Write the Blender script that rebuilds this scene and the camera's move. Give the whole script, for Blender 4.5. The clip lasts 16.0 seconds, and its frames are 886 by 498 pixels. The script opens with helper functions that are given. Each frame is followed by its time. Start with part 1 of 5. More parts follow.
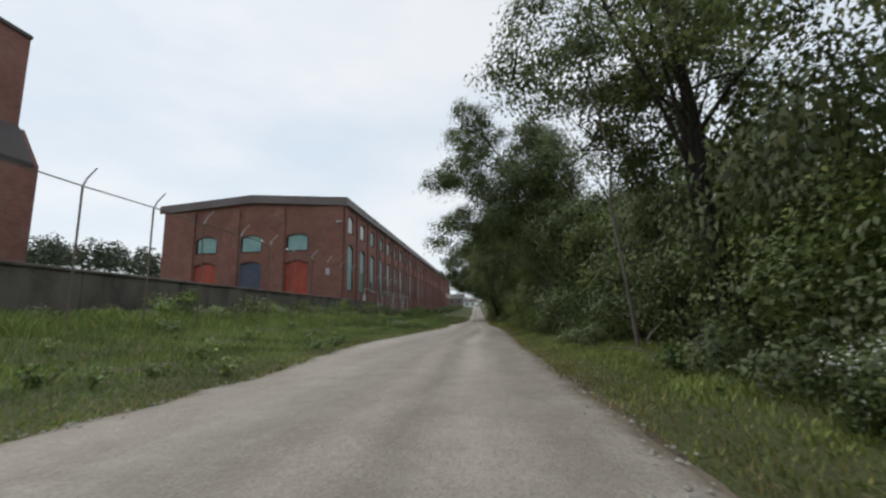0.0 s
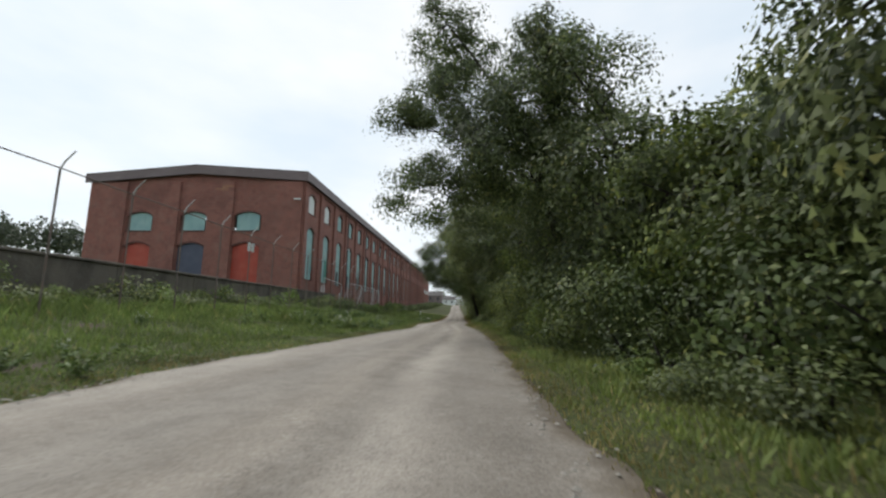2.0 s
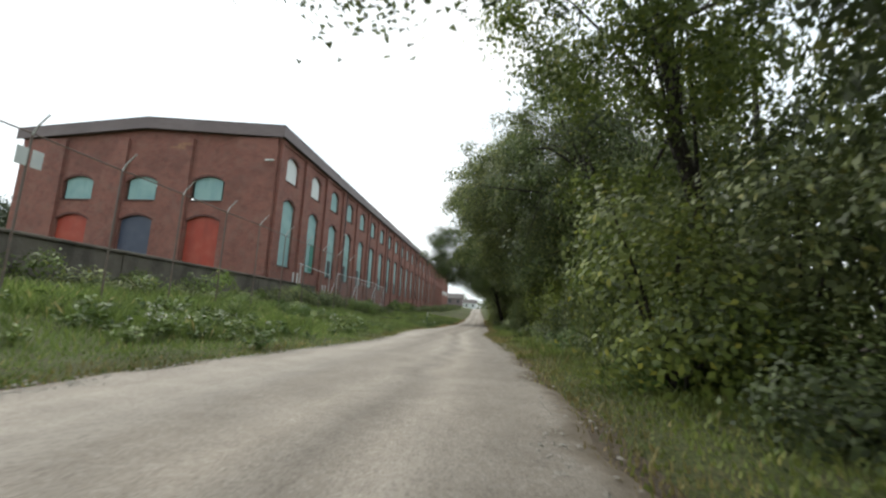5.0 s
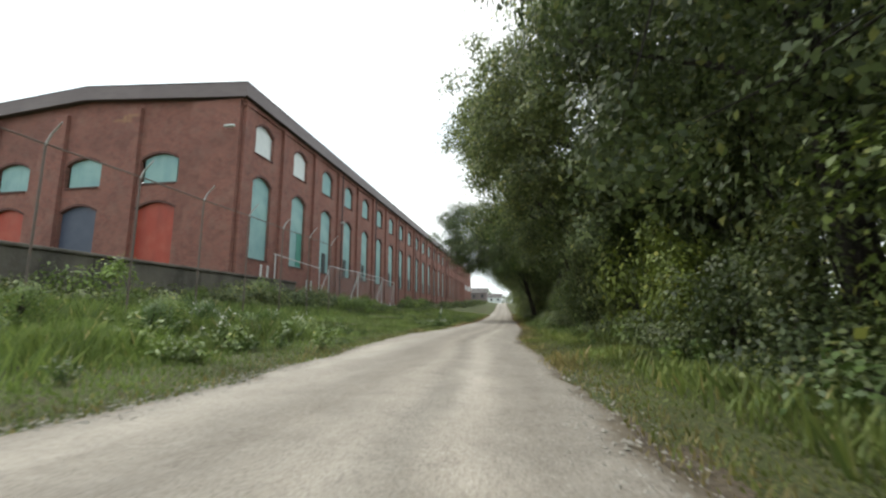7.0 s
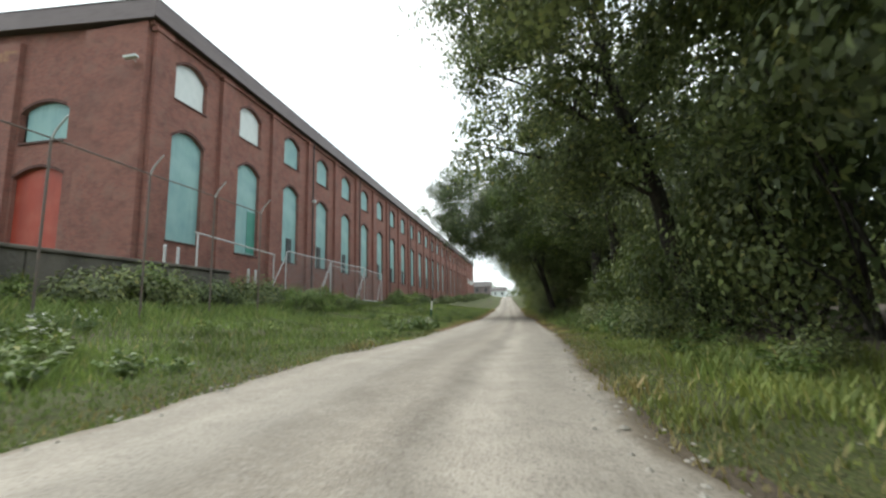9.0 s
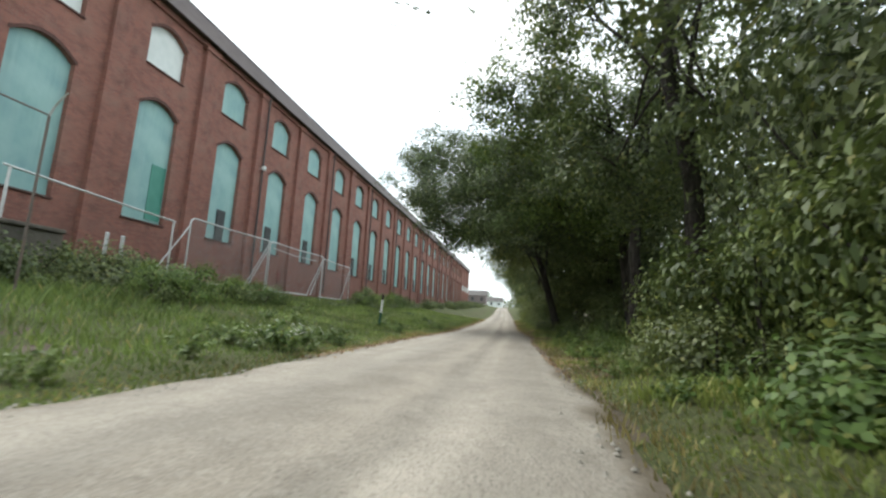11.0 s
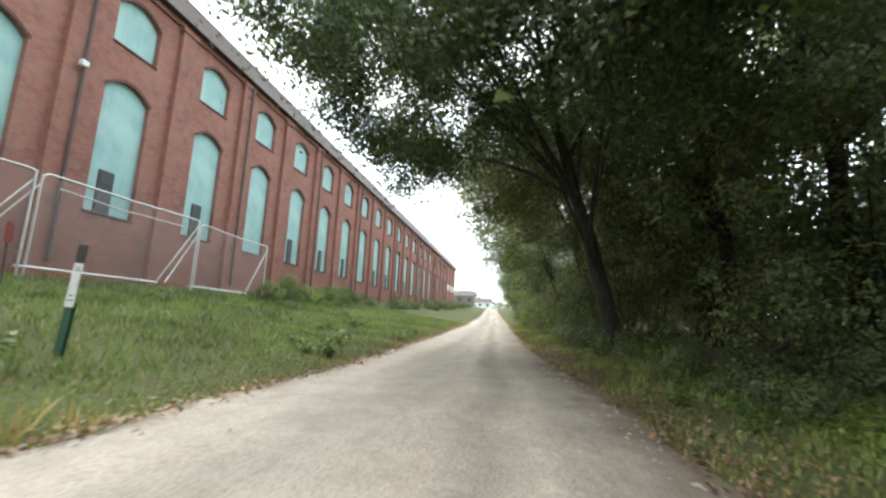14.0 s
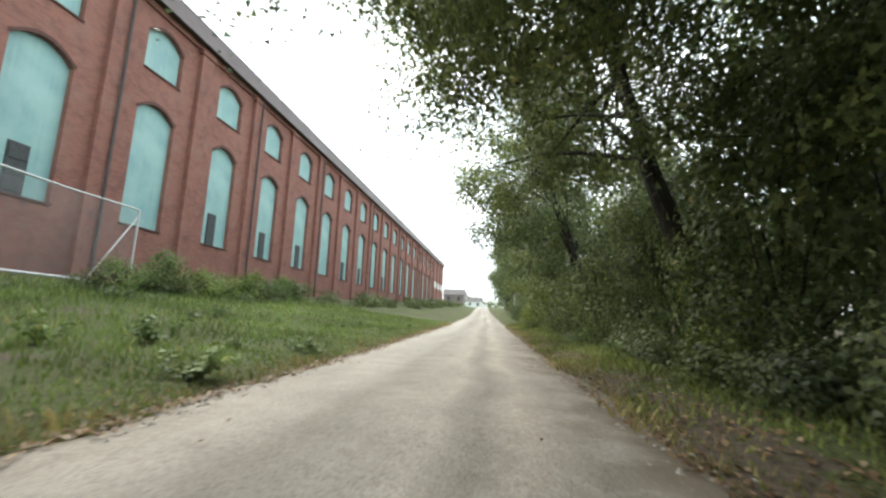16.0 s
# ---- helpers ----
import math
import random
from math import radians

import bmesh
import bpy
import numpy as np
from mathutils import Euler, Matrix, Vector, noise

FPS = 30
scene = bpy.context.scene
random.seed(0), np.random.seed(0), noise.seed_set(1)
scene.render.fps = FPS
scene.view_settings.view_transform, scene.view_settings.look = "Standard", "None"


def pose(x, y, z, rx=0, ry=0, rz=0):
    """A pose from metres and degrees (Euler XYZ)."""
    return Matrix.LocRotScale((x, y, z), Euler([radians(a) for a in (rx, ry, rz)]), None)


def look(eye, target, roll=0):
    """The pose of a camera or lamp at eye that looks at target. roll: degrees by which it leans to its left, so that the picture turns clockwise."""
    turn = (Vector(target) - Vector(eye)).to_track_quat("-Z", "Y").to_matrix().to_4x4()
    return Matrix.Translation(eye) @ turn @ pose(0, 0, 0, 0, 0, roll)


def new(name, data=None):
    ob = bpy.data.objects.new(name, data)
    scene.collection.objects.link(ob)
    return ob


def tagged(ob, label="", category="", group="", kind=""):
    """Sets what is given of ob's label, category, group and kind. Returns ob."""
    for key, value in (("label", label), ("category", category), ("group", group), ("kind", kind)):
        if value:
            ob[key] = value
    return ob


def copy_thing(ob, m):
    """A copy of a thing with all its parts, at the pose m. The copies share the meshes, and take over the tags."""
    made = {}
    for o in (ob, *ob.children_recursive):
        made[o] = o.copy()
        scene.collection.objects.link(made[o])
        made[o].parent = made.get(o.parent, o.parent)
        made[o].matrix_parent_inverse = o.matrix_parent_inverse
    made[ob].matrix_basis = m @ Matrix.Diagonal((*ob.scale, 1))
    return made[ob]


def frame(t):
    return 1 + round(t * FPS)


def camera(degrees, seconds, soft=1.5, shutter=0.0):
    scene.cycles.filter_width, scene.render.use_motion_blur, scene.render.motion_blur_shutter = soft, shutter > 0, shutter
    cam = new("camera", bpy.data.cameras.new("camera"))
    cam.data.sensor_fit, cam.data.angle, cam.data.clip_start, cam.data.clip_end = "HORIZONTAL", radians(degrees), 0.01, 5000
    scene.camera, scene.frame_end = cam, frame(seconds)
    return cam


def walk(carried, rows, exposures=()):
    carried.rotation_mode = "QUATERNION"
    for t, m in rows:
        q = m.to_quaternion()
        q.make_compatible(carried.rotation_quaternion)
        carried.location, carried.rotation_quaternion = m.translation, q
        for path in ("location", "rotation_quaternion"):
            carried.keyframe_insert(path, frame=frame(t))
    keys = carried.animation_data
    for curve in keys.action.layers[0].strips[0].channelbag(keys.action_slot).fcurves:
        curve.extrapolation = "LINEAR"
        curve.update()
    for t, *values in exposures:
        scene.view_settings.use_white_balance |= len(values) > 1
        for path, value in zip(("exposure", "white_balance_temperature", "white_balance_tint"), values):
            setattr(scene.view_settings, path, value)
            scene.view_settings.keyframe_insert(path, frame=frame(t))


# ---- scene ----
cam = camera(92.0, 16.0, soft=2.4, shutter=0.2)
PATH = [
    (0, (21.943, -60.797, 0.941), (21.715, -58.835, 1.253), -1.0),
    (0.5, (21.931, -58.982, 0.895), (21.696, -57.019, 1.197), -0.4),
    (1, (21.84, -57.029, 0.841), (21.638, -55.062, 1.138), -0.7),
    (1.5, (21.888, -54.743, 0.881), (21.734, -52.771, 1.174), -0.9),
    (2, (21.955, -52.297, 0.929), (21.81, -50.325, 1.23), 0.8),
    (2.5, (21.973, -49.845, 0.933), (21.819, -47.874, 1.24), 2.0),
    (3, (21.871, -47.495, 0.948), (21.667, -45.531, 1.266), 0.9),
    (3.5, (21.79, -45.29, 0.966), (21.628, -43.322, 1.284), 0.1),
    (4, (21.892, -43.028, 0.907), (21.663, -41.07, 1.24), 3.7),
    (6.5, (21.474, -31.118, 0.81), (21.146, -29.166, 1.094), -0.0),
    (7, (21.344, -28.698, 0.811), (20.989, -26.752, 1.109), 0.0),
    (7.5, (21.166, -26.274, 0.823), (20.799, -24.329, 1.114), 1.2),
    (8, (20.94, -23.897, 0.824), (20.546, -21.958, 1.118), 0.8),
    (8.5, (20.692, -21.616, 0.846), (20.272, -19.683, 1.138), 0.3),
    (9, (20.487, -19.43, 0.834), (20.12, -17.484, 1.111), -1.3),
    (11.5, (20.714, -8.221, 0.763), (20.343, -6.281, 1.077), 3.1),
    (12, (20.459, -5.923, 0.767), (20.077, -3.983, 1.068), 2.2),
    (12.5, (20.342, -3.748, 0.783), (20.0, -1.804, 1.103), 0.7),
    (13, (20.201, -1.405, 0.802), (19.899, 0.546, 1.121), 1.7),
    (13.5, (20.017, 0.978, 0.821), (19.712, 2.927, 1.149), 2.3),
    (14, (19.935, 3.418, 0.871), (19.615, 5.366, 1.192), 2.6),
    (14.5, (19.779, 5.94, 0.948), (19.461, 7.89, 1.262), 2.2),
    (15, (19.671, 8.331, 0.869), (19.361, 10.281, 1.191), 1.4),
    (15.5, (19.584, 10.703, 0.861), (19.284, 12.653, 1.185), 2.4),
    (16, (19.499, 13.243, 0.84), (19.224, 15.198, 1.164), 2.0),
]

UNIT = 0.75  # metres to one unit of the plan: the trail is 3.3 m wide, the tube fences 2.4 m high
walk(cam, [(t, look(Vector(eye) * UNIT, Vector(target) * UNIT, roll)) for t, eye, target, roll in PATH],
     exposures=[(0.0, -0.06, 6480, 8), (3.0, 0.32, 6570, 7), (7.0, 0.81, 6690, 4), (9.0, 0.95, 6600, 3), (12.5, 1.40, 6570, 3), (14.0, 1.80, 6670, 4), (15.0, 1.91, 6660, 4), (16.0, 1.62, 6610, 3)])

# ---- sky and sun: bright overcast ----
SUN_ELEV, SUN_ROT = radians(52), radians(310)
world = bpy.data.worlds.new("overcast_sky")
scene.world = world
world.use_nodes = True
wn, wl = world.node_tree.nodes, world.node_tree.links
wn.clear()
w_out = wn.new("ShaderNodeOutputWorld")
w_bg = wn.new("ShaderNodeBackground")
w_sky = wn.new("ShaderNodeTexSky")
w_sky.sky_type = "NISHITA"
w_sky.sun_disc = False
w_sky.sun_elevation, w_sky.sun_rotation = SUN_ELEV, SUN_ROT
w_scale = wn.new("ShaderNodeVectorMath")
w_scale.operation = "SCALE"
w_scale.inputs["Scale"].default_value = 0.10
w_tc = wn.new("ShaderNodeTexCoord")
w_map = wn.new("ShaderNodeMapping")
w_map.inputs["Scale"].default_value = (1.6, 1.6, 4.0)
w_noise = wn.new("ShaderNodeTexNoise")
w_noise.inputs["Scale"].default_value = 1.3
w_noise.inputs["Detail"].default_value = 6.0
w_noise.inputs["Roughness"].default_value = 0.5
w_ramp = wn.new("ShaderNodeValToRGB")
w_ramp.color_ramp.elements[0].position, w_ramp.color_ramp.elements[0].color = 0.34, (0.80, 0.885, 0.98, 1)
w_ramp.color_ramp.elements[1].position, w_ramp.color_ramp.elements[1].color = 0.62, (1.02, 1.03, 1.05, 1)
w_mix = wn.new("ShaderNodeMix")
w_mix.data_type = "RGBA"
w_mix.inputs["Factor"].default_value = 0.82
wl.new(w_tc.outputs["Generated"], w_map.inputs["Vector"])
wl.new(w_map.outputs["Vector"], w_noise.inputs["Vector"])
wl.new(w_noise.outputs["Fac"], w_ramp.inputs["Fac"])
wl.new(w_sky.outputs["Color"], w_scale.inputs[0])
wl.new(w_scale.outputs["Vector"], w_mix.inputs["A"])
wl.new(w_ramp.outputs["Color"], w_mix.inputs["B"])
wl.new(w_mix.outputs["Result"], w_bg.inputs["Color"])
w_bg.inputs["Strength"].default_value = 1.0
wl.new(w_bg.outputs["Background"], w_out.inputs["Surface"])

sun_data = bpy.data.lights.new("sun", "SUN")
sun_data.energy, sun_data.angle, sun_data.color = 1.2, radians(30), (1.0, 0.97, 0.92)
sun = new("sun", sun_data)
sun.matrix_world = look((-45, 38, 75), (0, 0, 0))

# ---- materials ----


def material(name, base, rough=0.8, metal=0.0, spots=(), bump=(), coat=None):
    """base: colour. spots: (scale, detail, low, high, colour, amount) noise layers over it. bump: (scale, distance) layers."""
    m = bpy.data.materials.new(name)
    m.use_nodes = True
    n, l = m.node_tree.nodes, m.node_tree.links
    b = n["Principled BSDF"]
    b.inputs["Roughness"].default_value = rough
    b.inputs["Metallic"].default_value = metal
    tc = n.new("ShaderNodeTexCoord")
    colour = n.new("ShaderNodeRGB")
    colour.outputs[0].default_value = (*base, 1)
    last = colour.outputs[0]
    for scale, detail, low, high, col, amount in spots:
        tex = n.new("ShaderNodeTexNoise")
        if isinstance(scale, tuple):
            mp = n.new("ShaderNodeMapping")
            mp.inputs["Scale"].default_value = scale
            l.new(tc.outputs["Object"], mp.inputs["Vector"])
            l.new(mp.outputs["Vector"], tex.inputs["Vector"])
            tex.inputs["Scale"].default_value = 1.0
        else:
            l.new(tc.outputs["Object"], tex.inputs["Vector"])
            tex.inputs["Scale"].default_value = scale
        tex.inputs["Detail"].default_value = detail
        rng = n.new("ShaderNodeMapRange")
        rng.inputs["From Min"].default_value, rng.inputs["From Max"].default_value = low, high
        rng.inputs["To Max"].default_value = amount
        l.new(tex.outputs["Fac"], rng.inputs["Value"])
        mix = n.new("ShaderNodeMix")
        mix.data_type = "RGBA"
        l.new(rng.outputs["Result"], mix.inputs["Factor"])
        l.new(last, mix.inputs["A"])
        mix.inputs["B"].default_value = (*col, 1)
        last = mix.outputs["Result"]
    l.new(last, b.inputs["Base Color"])
    prev = None
    for scale, dist in bump:
        tex = n.new("ShaderNodeTexNoise")
        tex.inputs["Scale"].default_value = scale
        tex.inputs["Detail"].default_value = 4
        l.new(tc.outputs["Object"], tex.inputs["Vector"])
        bp = n.new("ShaderNodeBump")
        bp.inputs["Distance"].default_value = dist
        l.new(tex.outputs["Fac"], bp.inputs["Height"])
        if prev:
            l.new(prev, bp.inputs["Normal"])
        prev = bp.outputs["Normal"]
    if prev:
        l.new(prev, b.inputs["Normal"])
    return m


def brick_material(name, swap):
    """Weathered red brick in running bond; swap turns the courses for a wall along x or y."""
    m = bpy.data.materials.new(name)
    m.use_nodes = True
    n, l = m.node_tree.nodes, m.node_tree.links
    b = n["Principled BSDF"]
    b.inputs["Roughness"].default_value = 0.9
    tc = n.new("ShaderNodeTexCoord")
    sep = n.new("ShaderNodeSeparateXYZ")
    add = n.new("ShaderNodeMath")
    com = n.new("ShaderNodeCombineXYZ")
    l.new(tc.outputs["Object"], sep.inputs["Vector"])
    l.new(sep.outputs["X"], add.inputs[0])
    l.new(sep.outputs["Y"], add.inputs[1])
    l.new(add.outputs[0], com.inputs["X"])
    l.new(sep.outputs["Z"], com.inputs["Y"])
    br = n.new("ShaderNodeTexBrick")
    br.inputs["Scale"].default_value = 1.0
    br.inputs["Brick Width"].default_value = 0.215 / UNIT
    br.inputs["Row Height"].default_value = 0.075 / UNIT
    br.inputs["Mortar Size"].default_value = 0.006 / UNIT
    br.inputs["Color1"].default_value = (0.275, 0.113, 0.086, 1)
    br.inputs["Color2"].default_value = (0.190, 0.078, 0.064, 1)
    br.inputs["Mortar"].default_value = (0.23, 0.15, 0.125, 1)
    l.new(com.outputs["Vector"], br.inputs["Vector"])
    last = br.outputs["Color"]
    for scale, low, high, col, amount in ((0.35, 0.45, 0.75, (0.31, 0.15, 0.115), 0.55), (1.7, 0.5, 0.8, (0.07, 0.042, 0.036), 0.45), (0.8, 0.52, 0.72, (0.26, 0.165, 0.135), 0.45),
                                          (0.16, 0.5, 0.72, (0.10, 0.05, 0.045), 0.5)):
        tex = n.new("ShaderNodeTexNoise")
        tex.inputs["Scale"].default_value = scale
        tex.inputs["Detail"].default_value = 6
        l.new(tc.outputs["Object"], tex.inputs["Vector"])
        rng = n.new("ShaderNodeMapRange")
        rng.inputs["From Min"].default_value, rng.inputs["From Max"].default_value, rng.inputs["To Max"].default_value = low, high, amount
        l.new(tex.outputs["Fac"], rng.inputs["Value"])
        mix = n.new("ShaderNodeMix")
        mix.data_type = "RGBA"
        l.new(rng.outputs["Result"], mix.inputs["Factor"])
        l.new(last, mix.inputs["A"])
        mix.inputs["B"].default_value = (*col, 1)
        last = mix.outputs["Result"]
    l.new(last, b.inputs["Base Color"])
    bp = n.new("ShaderNodeBump")
    bp.inputs["Distance"].default_value = 0.01
    l.new(br.outputs["Fac"], bp.inputs["Height"])
    bp.invert = True
    l.new(bp.outputs["Normal"], b.inputs["Normal"])
    return m


def leaf_material(name, dark, light, yellow):
    """Leaf colours that vary from leaf to leaf, with some light passing through."""
    m = bpy.data.materials.new(name)
    m.use_nodes = True
    n, l = m.node_tree.nodes, m.node_tree.links
    b = n["Principled BSDF"]
    b.inputs["Roughness"].default_value = 0.55
    geo = n.new("ShaderNodeNewGeometry")
    ramp = n.new("ShaderNodeValToRGB")
    e = ramp.color_ramp.elements
    e[0].position, e[0].color = 0.0, (*dark, 1)
    e[1].position, e[1].color = 0.93, (*light, 1)
    e.new(1.0).color = (*yellow, 1)
    l.new(geo.outputs["Random Per Island"], ramp.inputs["Fac"])
    tc = n.new("ShaderNodeTexCoord")
    tex = n.new("ShaderNodeTexNoise")
    tex.inputs["Scale"].default_value = 0.5
    l.new(tc.outputs["Object"], tex.inputs["Vector"])
    hue = n.new("ShaderNodeHueSaturation")
    rng = n.new("ShaderNodeMapRange")
    rng.inputs["From Min"].default_value, rng.inputs["From Max"].default_value = 0.3, 0.7
    rng.inputs["To Min"].default_value, rng.inputs["To Max"].default_value = 0.6, 1.45
    l.new(tex.outputs["Fac"], rng.inputs["Value"])
    info = n.new("ShaderNodeObjectInfo")
    tone = n.new("ShaderNodeMapRange")
    tone.inputs["To Min"].default_value, tone.inputs["To Max"].default_value = 0.68, 1.35
    l.new(info.outputs["Random"], tone.inputs["Value"])
    both = n.new("ShaderNodeMath")
    both.operation = "MULTIPLY"
    l.new(rng.outputs["Result"], both.inputs[0])
    l.new(tone.outputs["Result"], both.inputs[1])
    l.new(both.outputs[0], hue.inputs["Value"])
    shift = n.new("ShaderNodeMapRange")
    shift.inputs["To Min"].default_value, shift.inputs["To Max"].default_value = 0.515, 0.482
    l.new(info.outputs["Random"], shift.inputs["Value"])
    l.new(shift.outputs["Result"], hue.inputs["Hue"])
    l.new(ramp.outputs["Color"], hue.inputs["Color"])
    l.new(hue.outputs["Color"], b.inputs["Base Color"])
    tr = n.new("ShaderNodeBsdfTranslucent")
    l.new(hue.outputs["Color"], tr.inputs["Color"])
    mx = n.new("ShaderNodeMixShader")
    mx.inputs["Fac"].default_value = 0.3
    l.new(b.outputs["BSDF"], mx.inputs[1])
    l.new(tr.outputs["BSDF"], mx.inputs[2])
    l.new(mx.outputs["Shader"], n["Material Output"].inputs["Surface"])
    return m


BRICK = brick_material("red_brick", False)
BRICK_ARCH = material("sooty_arch_brick", (0.082, 0.04, 0.034), 0.9, spots=[(6, 4, 0.4, 0.7, (0.13, 0.06, 0.05), 0.6)], bump=[(20, 0.01)])
TEAL = material("teal_board", (0.235, 0.40, 0.385), 0.6, spots=[(0.55, 5, 0.42, 0.64, (0.17, 0.315, 0.33), 0.8), (0.35, 4, 0.5, 0.7, (0.33, 0.50, 0.48), 0.7), ((4, 4, 0.2), 4, 0.45, 0.75, (0.32, 0.47, 0.45), 0.3), ((2.5, 2.5, 0.4), 5, 0.55, 0.8, (0.12, 0.22, 0.21), 0.45)], bump=[(3, 0.01)])
TEAL_PATCH = material("fresh_teal_board", (0.05, 0.22, 0.17), 0.55, spots=[(2, 4, 0.4, 0.7, (0.08, 0.28, 0.22), 0.5)])
WHITE_BOARD = material("pale_board", (0.62, 0.66, 0.65), 0.6, spots=[(1.5, 5, 0.4, 0.7, (0.48, 0.54, 0.53), 0.6)])
DARK_VENT = material("dark_vent", (0.025, 0.03, 0.032), 0.6, spots=[(8, 3, 0.4, 0.7, (0.06, 0.065, 0.065), 0.6)])
RED_DOOR = material("red_door_paint", (0.33, 0.048, 0.026), 0.6, spots=[(0.8, 5, 0.45, 0.7, (0.40, 0.10, 0.06), 0.6), ((1, 1, 0.3), 5, 0.5, 0.75, (0.19, 0.035, 0.025), 0.6)])
BLUE_DOOR = material("slate_door_paint", (0.045, 0.06, 0.095), 0.55, spots=[(0.8, 5, 0.45, 0.7, (0.075, 0.09, 0.13), 0.6)])
FASCIA = material("fascia_sheet", (0.135, 0.108, 0.108), 0.6, spots=[(0.3, 5, 0.4, 0.7, (0.19, 0.155, 0.155), 0.6), ((1, 1, 8), 4, 0.5, 0.8, (0.07, 0.055, 0.055), 0.5)])
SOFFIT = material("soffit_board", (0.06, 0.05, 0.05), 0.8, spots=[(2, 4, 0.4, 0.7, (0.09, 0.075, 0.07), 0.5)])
ROOF = material("roof_felt", (0.10, 0.09, 0.09), 0.9, spots=[(0.4, 5, 0.4, 0.7, (0.15, 0.14, 0.13), 0.6)])
CONCRETE = material("stained_concrete", (0.13, 0.115, 0.096), 0.9, spots=[((0.5, 0.6, 0.35), 6, 0.42, 0.62, (0.06, 0.054, 0.046), 0.85), ((1.5, 1.5, 0.3), 5, 0.5, 0.72, (0.17, 0.15, 0.125), 0.4), (4, 5, 0.5, 0.75, (0.15, 0.145, 0.13), 0.4)], bump=[(8, 0.02)])
STEEL = material("galvanised_steel", (0.55, 0.56, 0.56), 0.45, 0.7, spots=[(6, 3, 0.4, 0.7, (0.42, 0.42, 0.41), 0.5)])
MESH_WIRE = material("chain_link_wire", (0.30, 0.30, 0.30), 0.5, 0.6)
BARK = material("tree_bark", (0.022, 0.018, 0.015), 0.95, spots=[((14, 14, 2.2), 6, 0.42, 0.62, (0.058, 0.048, 0.04), 0.8), (1.3, 5, 0.5, 0.7, (0.04, 0.05, 0.027), 0.6)], bump=[(9, 0.06), (30, 0.03)])
GRAVEL = material("crushed_limestone", (0.29, 0.253, 0.212), 0.95,
                  spots=[((1.0, 0.04, 1), 6, 0.44, 0.60, (0.400, 0.360, 0.312), 0.9), ((0.9, 0.16, 1), 5, 0.50, 0.70, (0.252, 0.220, 0.187), 0.7), (0.9, 7, 0.48, 0.66, (0.348, 0.309, 0.266), 0.6),
                         (4.5, 6, 0.5, 0.7, (0.234, 0.203, 0.171), 0.4), (16, 3, 0.50, 0.72, (0.42, 0.38, 0.335), 0.5), (42, 2, 0.50, 0.66, (0.17, 0.15, 0.13), 0.6), (65, 2, 0.52, 0.66, (0.47, 0.43, 0.38), 0.55)],
                  bump=[(45, 0.008), (6, 0.012), (1.5, 0.03)])


def dirty_rims(m):
    """Earth and leaf mould creep over the rims of the trail, by the mesh's own rim attribute."""
    n, l = m.node_tree.nodes, m.node_tree.links
    b = n["Principled BSDF"]
    old = b.inputs["Base Color"].links[0].from_socket
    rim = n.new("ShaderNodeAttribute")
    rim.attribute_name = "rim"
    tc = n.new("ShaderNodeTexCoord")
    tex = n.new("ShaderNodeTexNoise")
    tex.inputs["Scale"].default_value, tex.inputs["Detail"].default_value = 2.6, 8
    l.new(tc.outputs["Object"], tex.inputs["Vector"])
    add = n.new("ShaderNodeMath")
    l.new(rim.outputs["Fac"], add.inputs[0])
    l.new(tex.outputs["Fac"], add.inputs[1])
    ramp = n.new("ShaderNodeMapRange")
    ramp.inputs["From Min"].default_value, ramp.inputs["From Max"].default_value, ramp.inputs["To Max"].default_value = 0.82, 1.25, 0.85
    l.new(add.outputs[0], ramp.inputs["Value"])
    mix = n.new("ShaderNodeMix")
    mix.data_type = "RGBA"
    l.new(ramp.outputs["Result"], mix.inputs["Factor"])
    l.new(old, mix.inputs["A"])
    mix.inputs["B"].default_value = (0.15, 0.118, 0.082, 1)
    # wheel tracks worn pale, loose fines at one side
    wear = n.new("ShaderNodeAttribute")
    wear.attribute_name = "wear"
    grit = n.new("ShaderNodeTexNoise")
    grit.inputs["Scale"].default_value, grit.inputs["Detail"].default_value, grit.inputs["Roughness"].default_value = 1.6, 7, 0.6
    l.new(tc.outputs["Object"], grit.inputs["Vector"])
    worn = n.new("ShaderNodeMath")
    worn.operation = "MULTIPLY_ADD"
    worn.inputs[1].default_value = 0.9
    l.new(grit.outputs["Fac"], worn.inputs[0])
    l.new(wear.outputs["Fac"], worn.inputs[2])
    val = n.new("ShaderNodeMapRange")
    val.inputs["From Min"].default_value, val.inputs["From Max"].default_value = 0.55, 1.45
    val.inputs["To Min"].default_value, val.inputs["To Max"].default_value = 0.70, 1.27
    l.new(worn.outputs[0], val.inputs["Value"])
    hue = n.new("ShaderNodeHueSaturation")
    l.new(val.outputs["Result"], hue.inputs["Value"])
    l.new(mix.outputs["Result"], hue.inputs["Color"])
    l.new(hue.outputs["Color"], b.inputs["Base Color"])


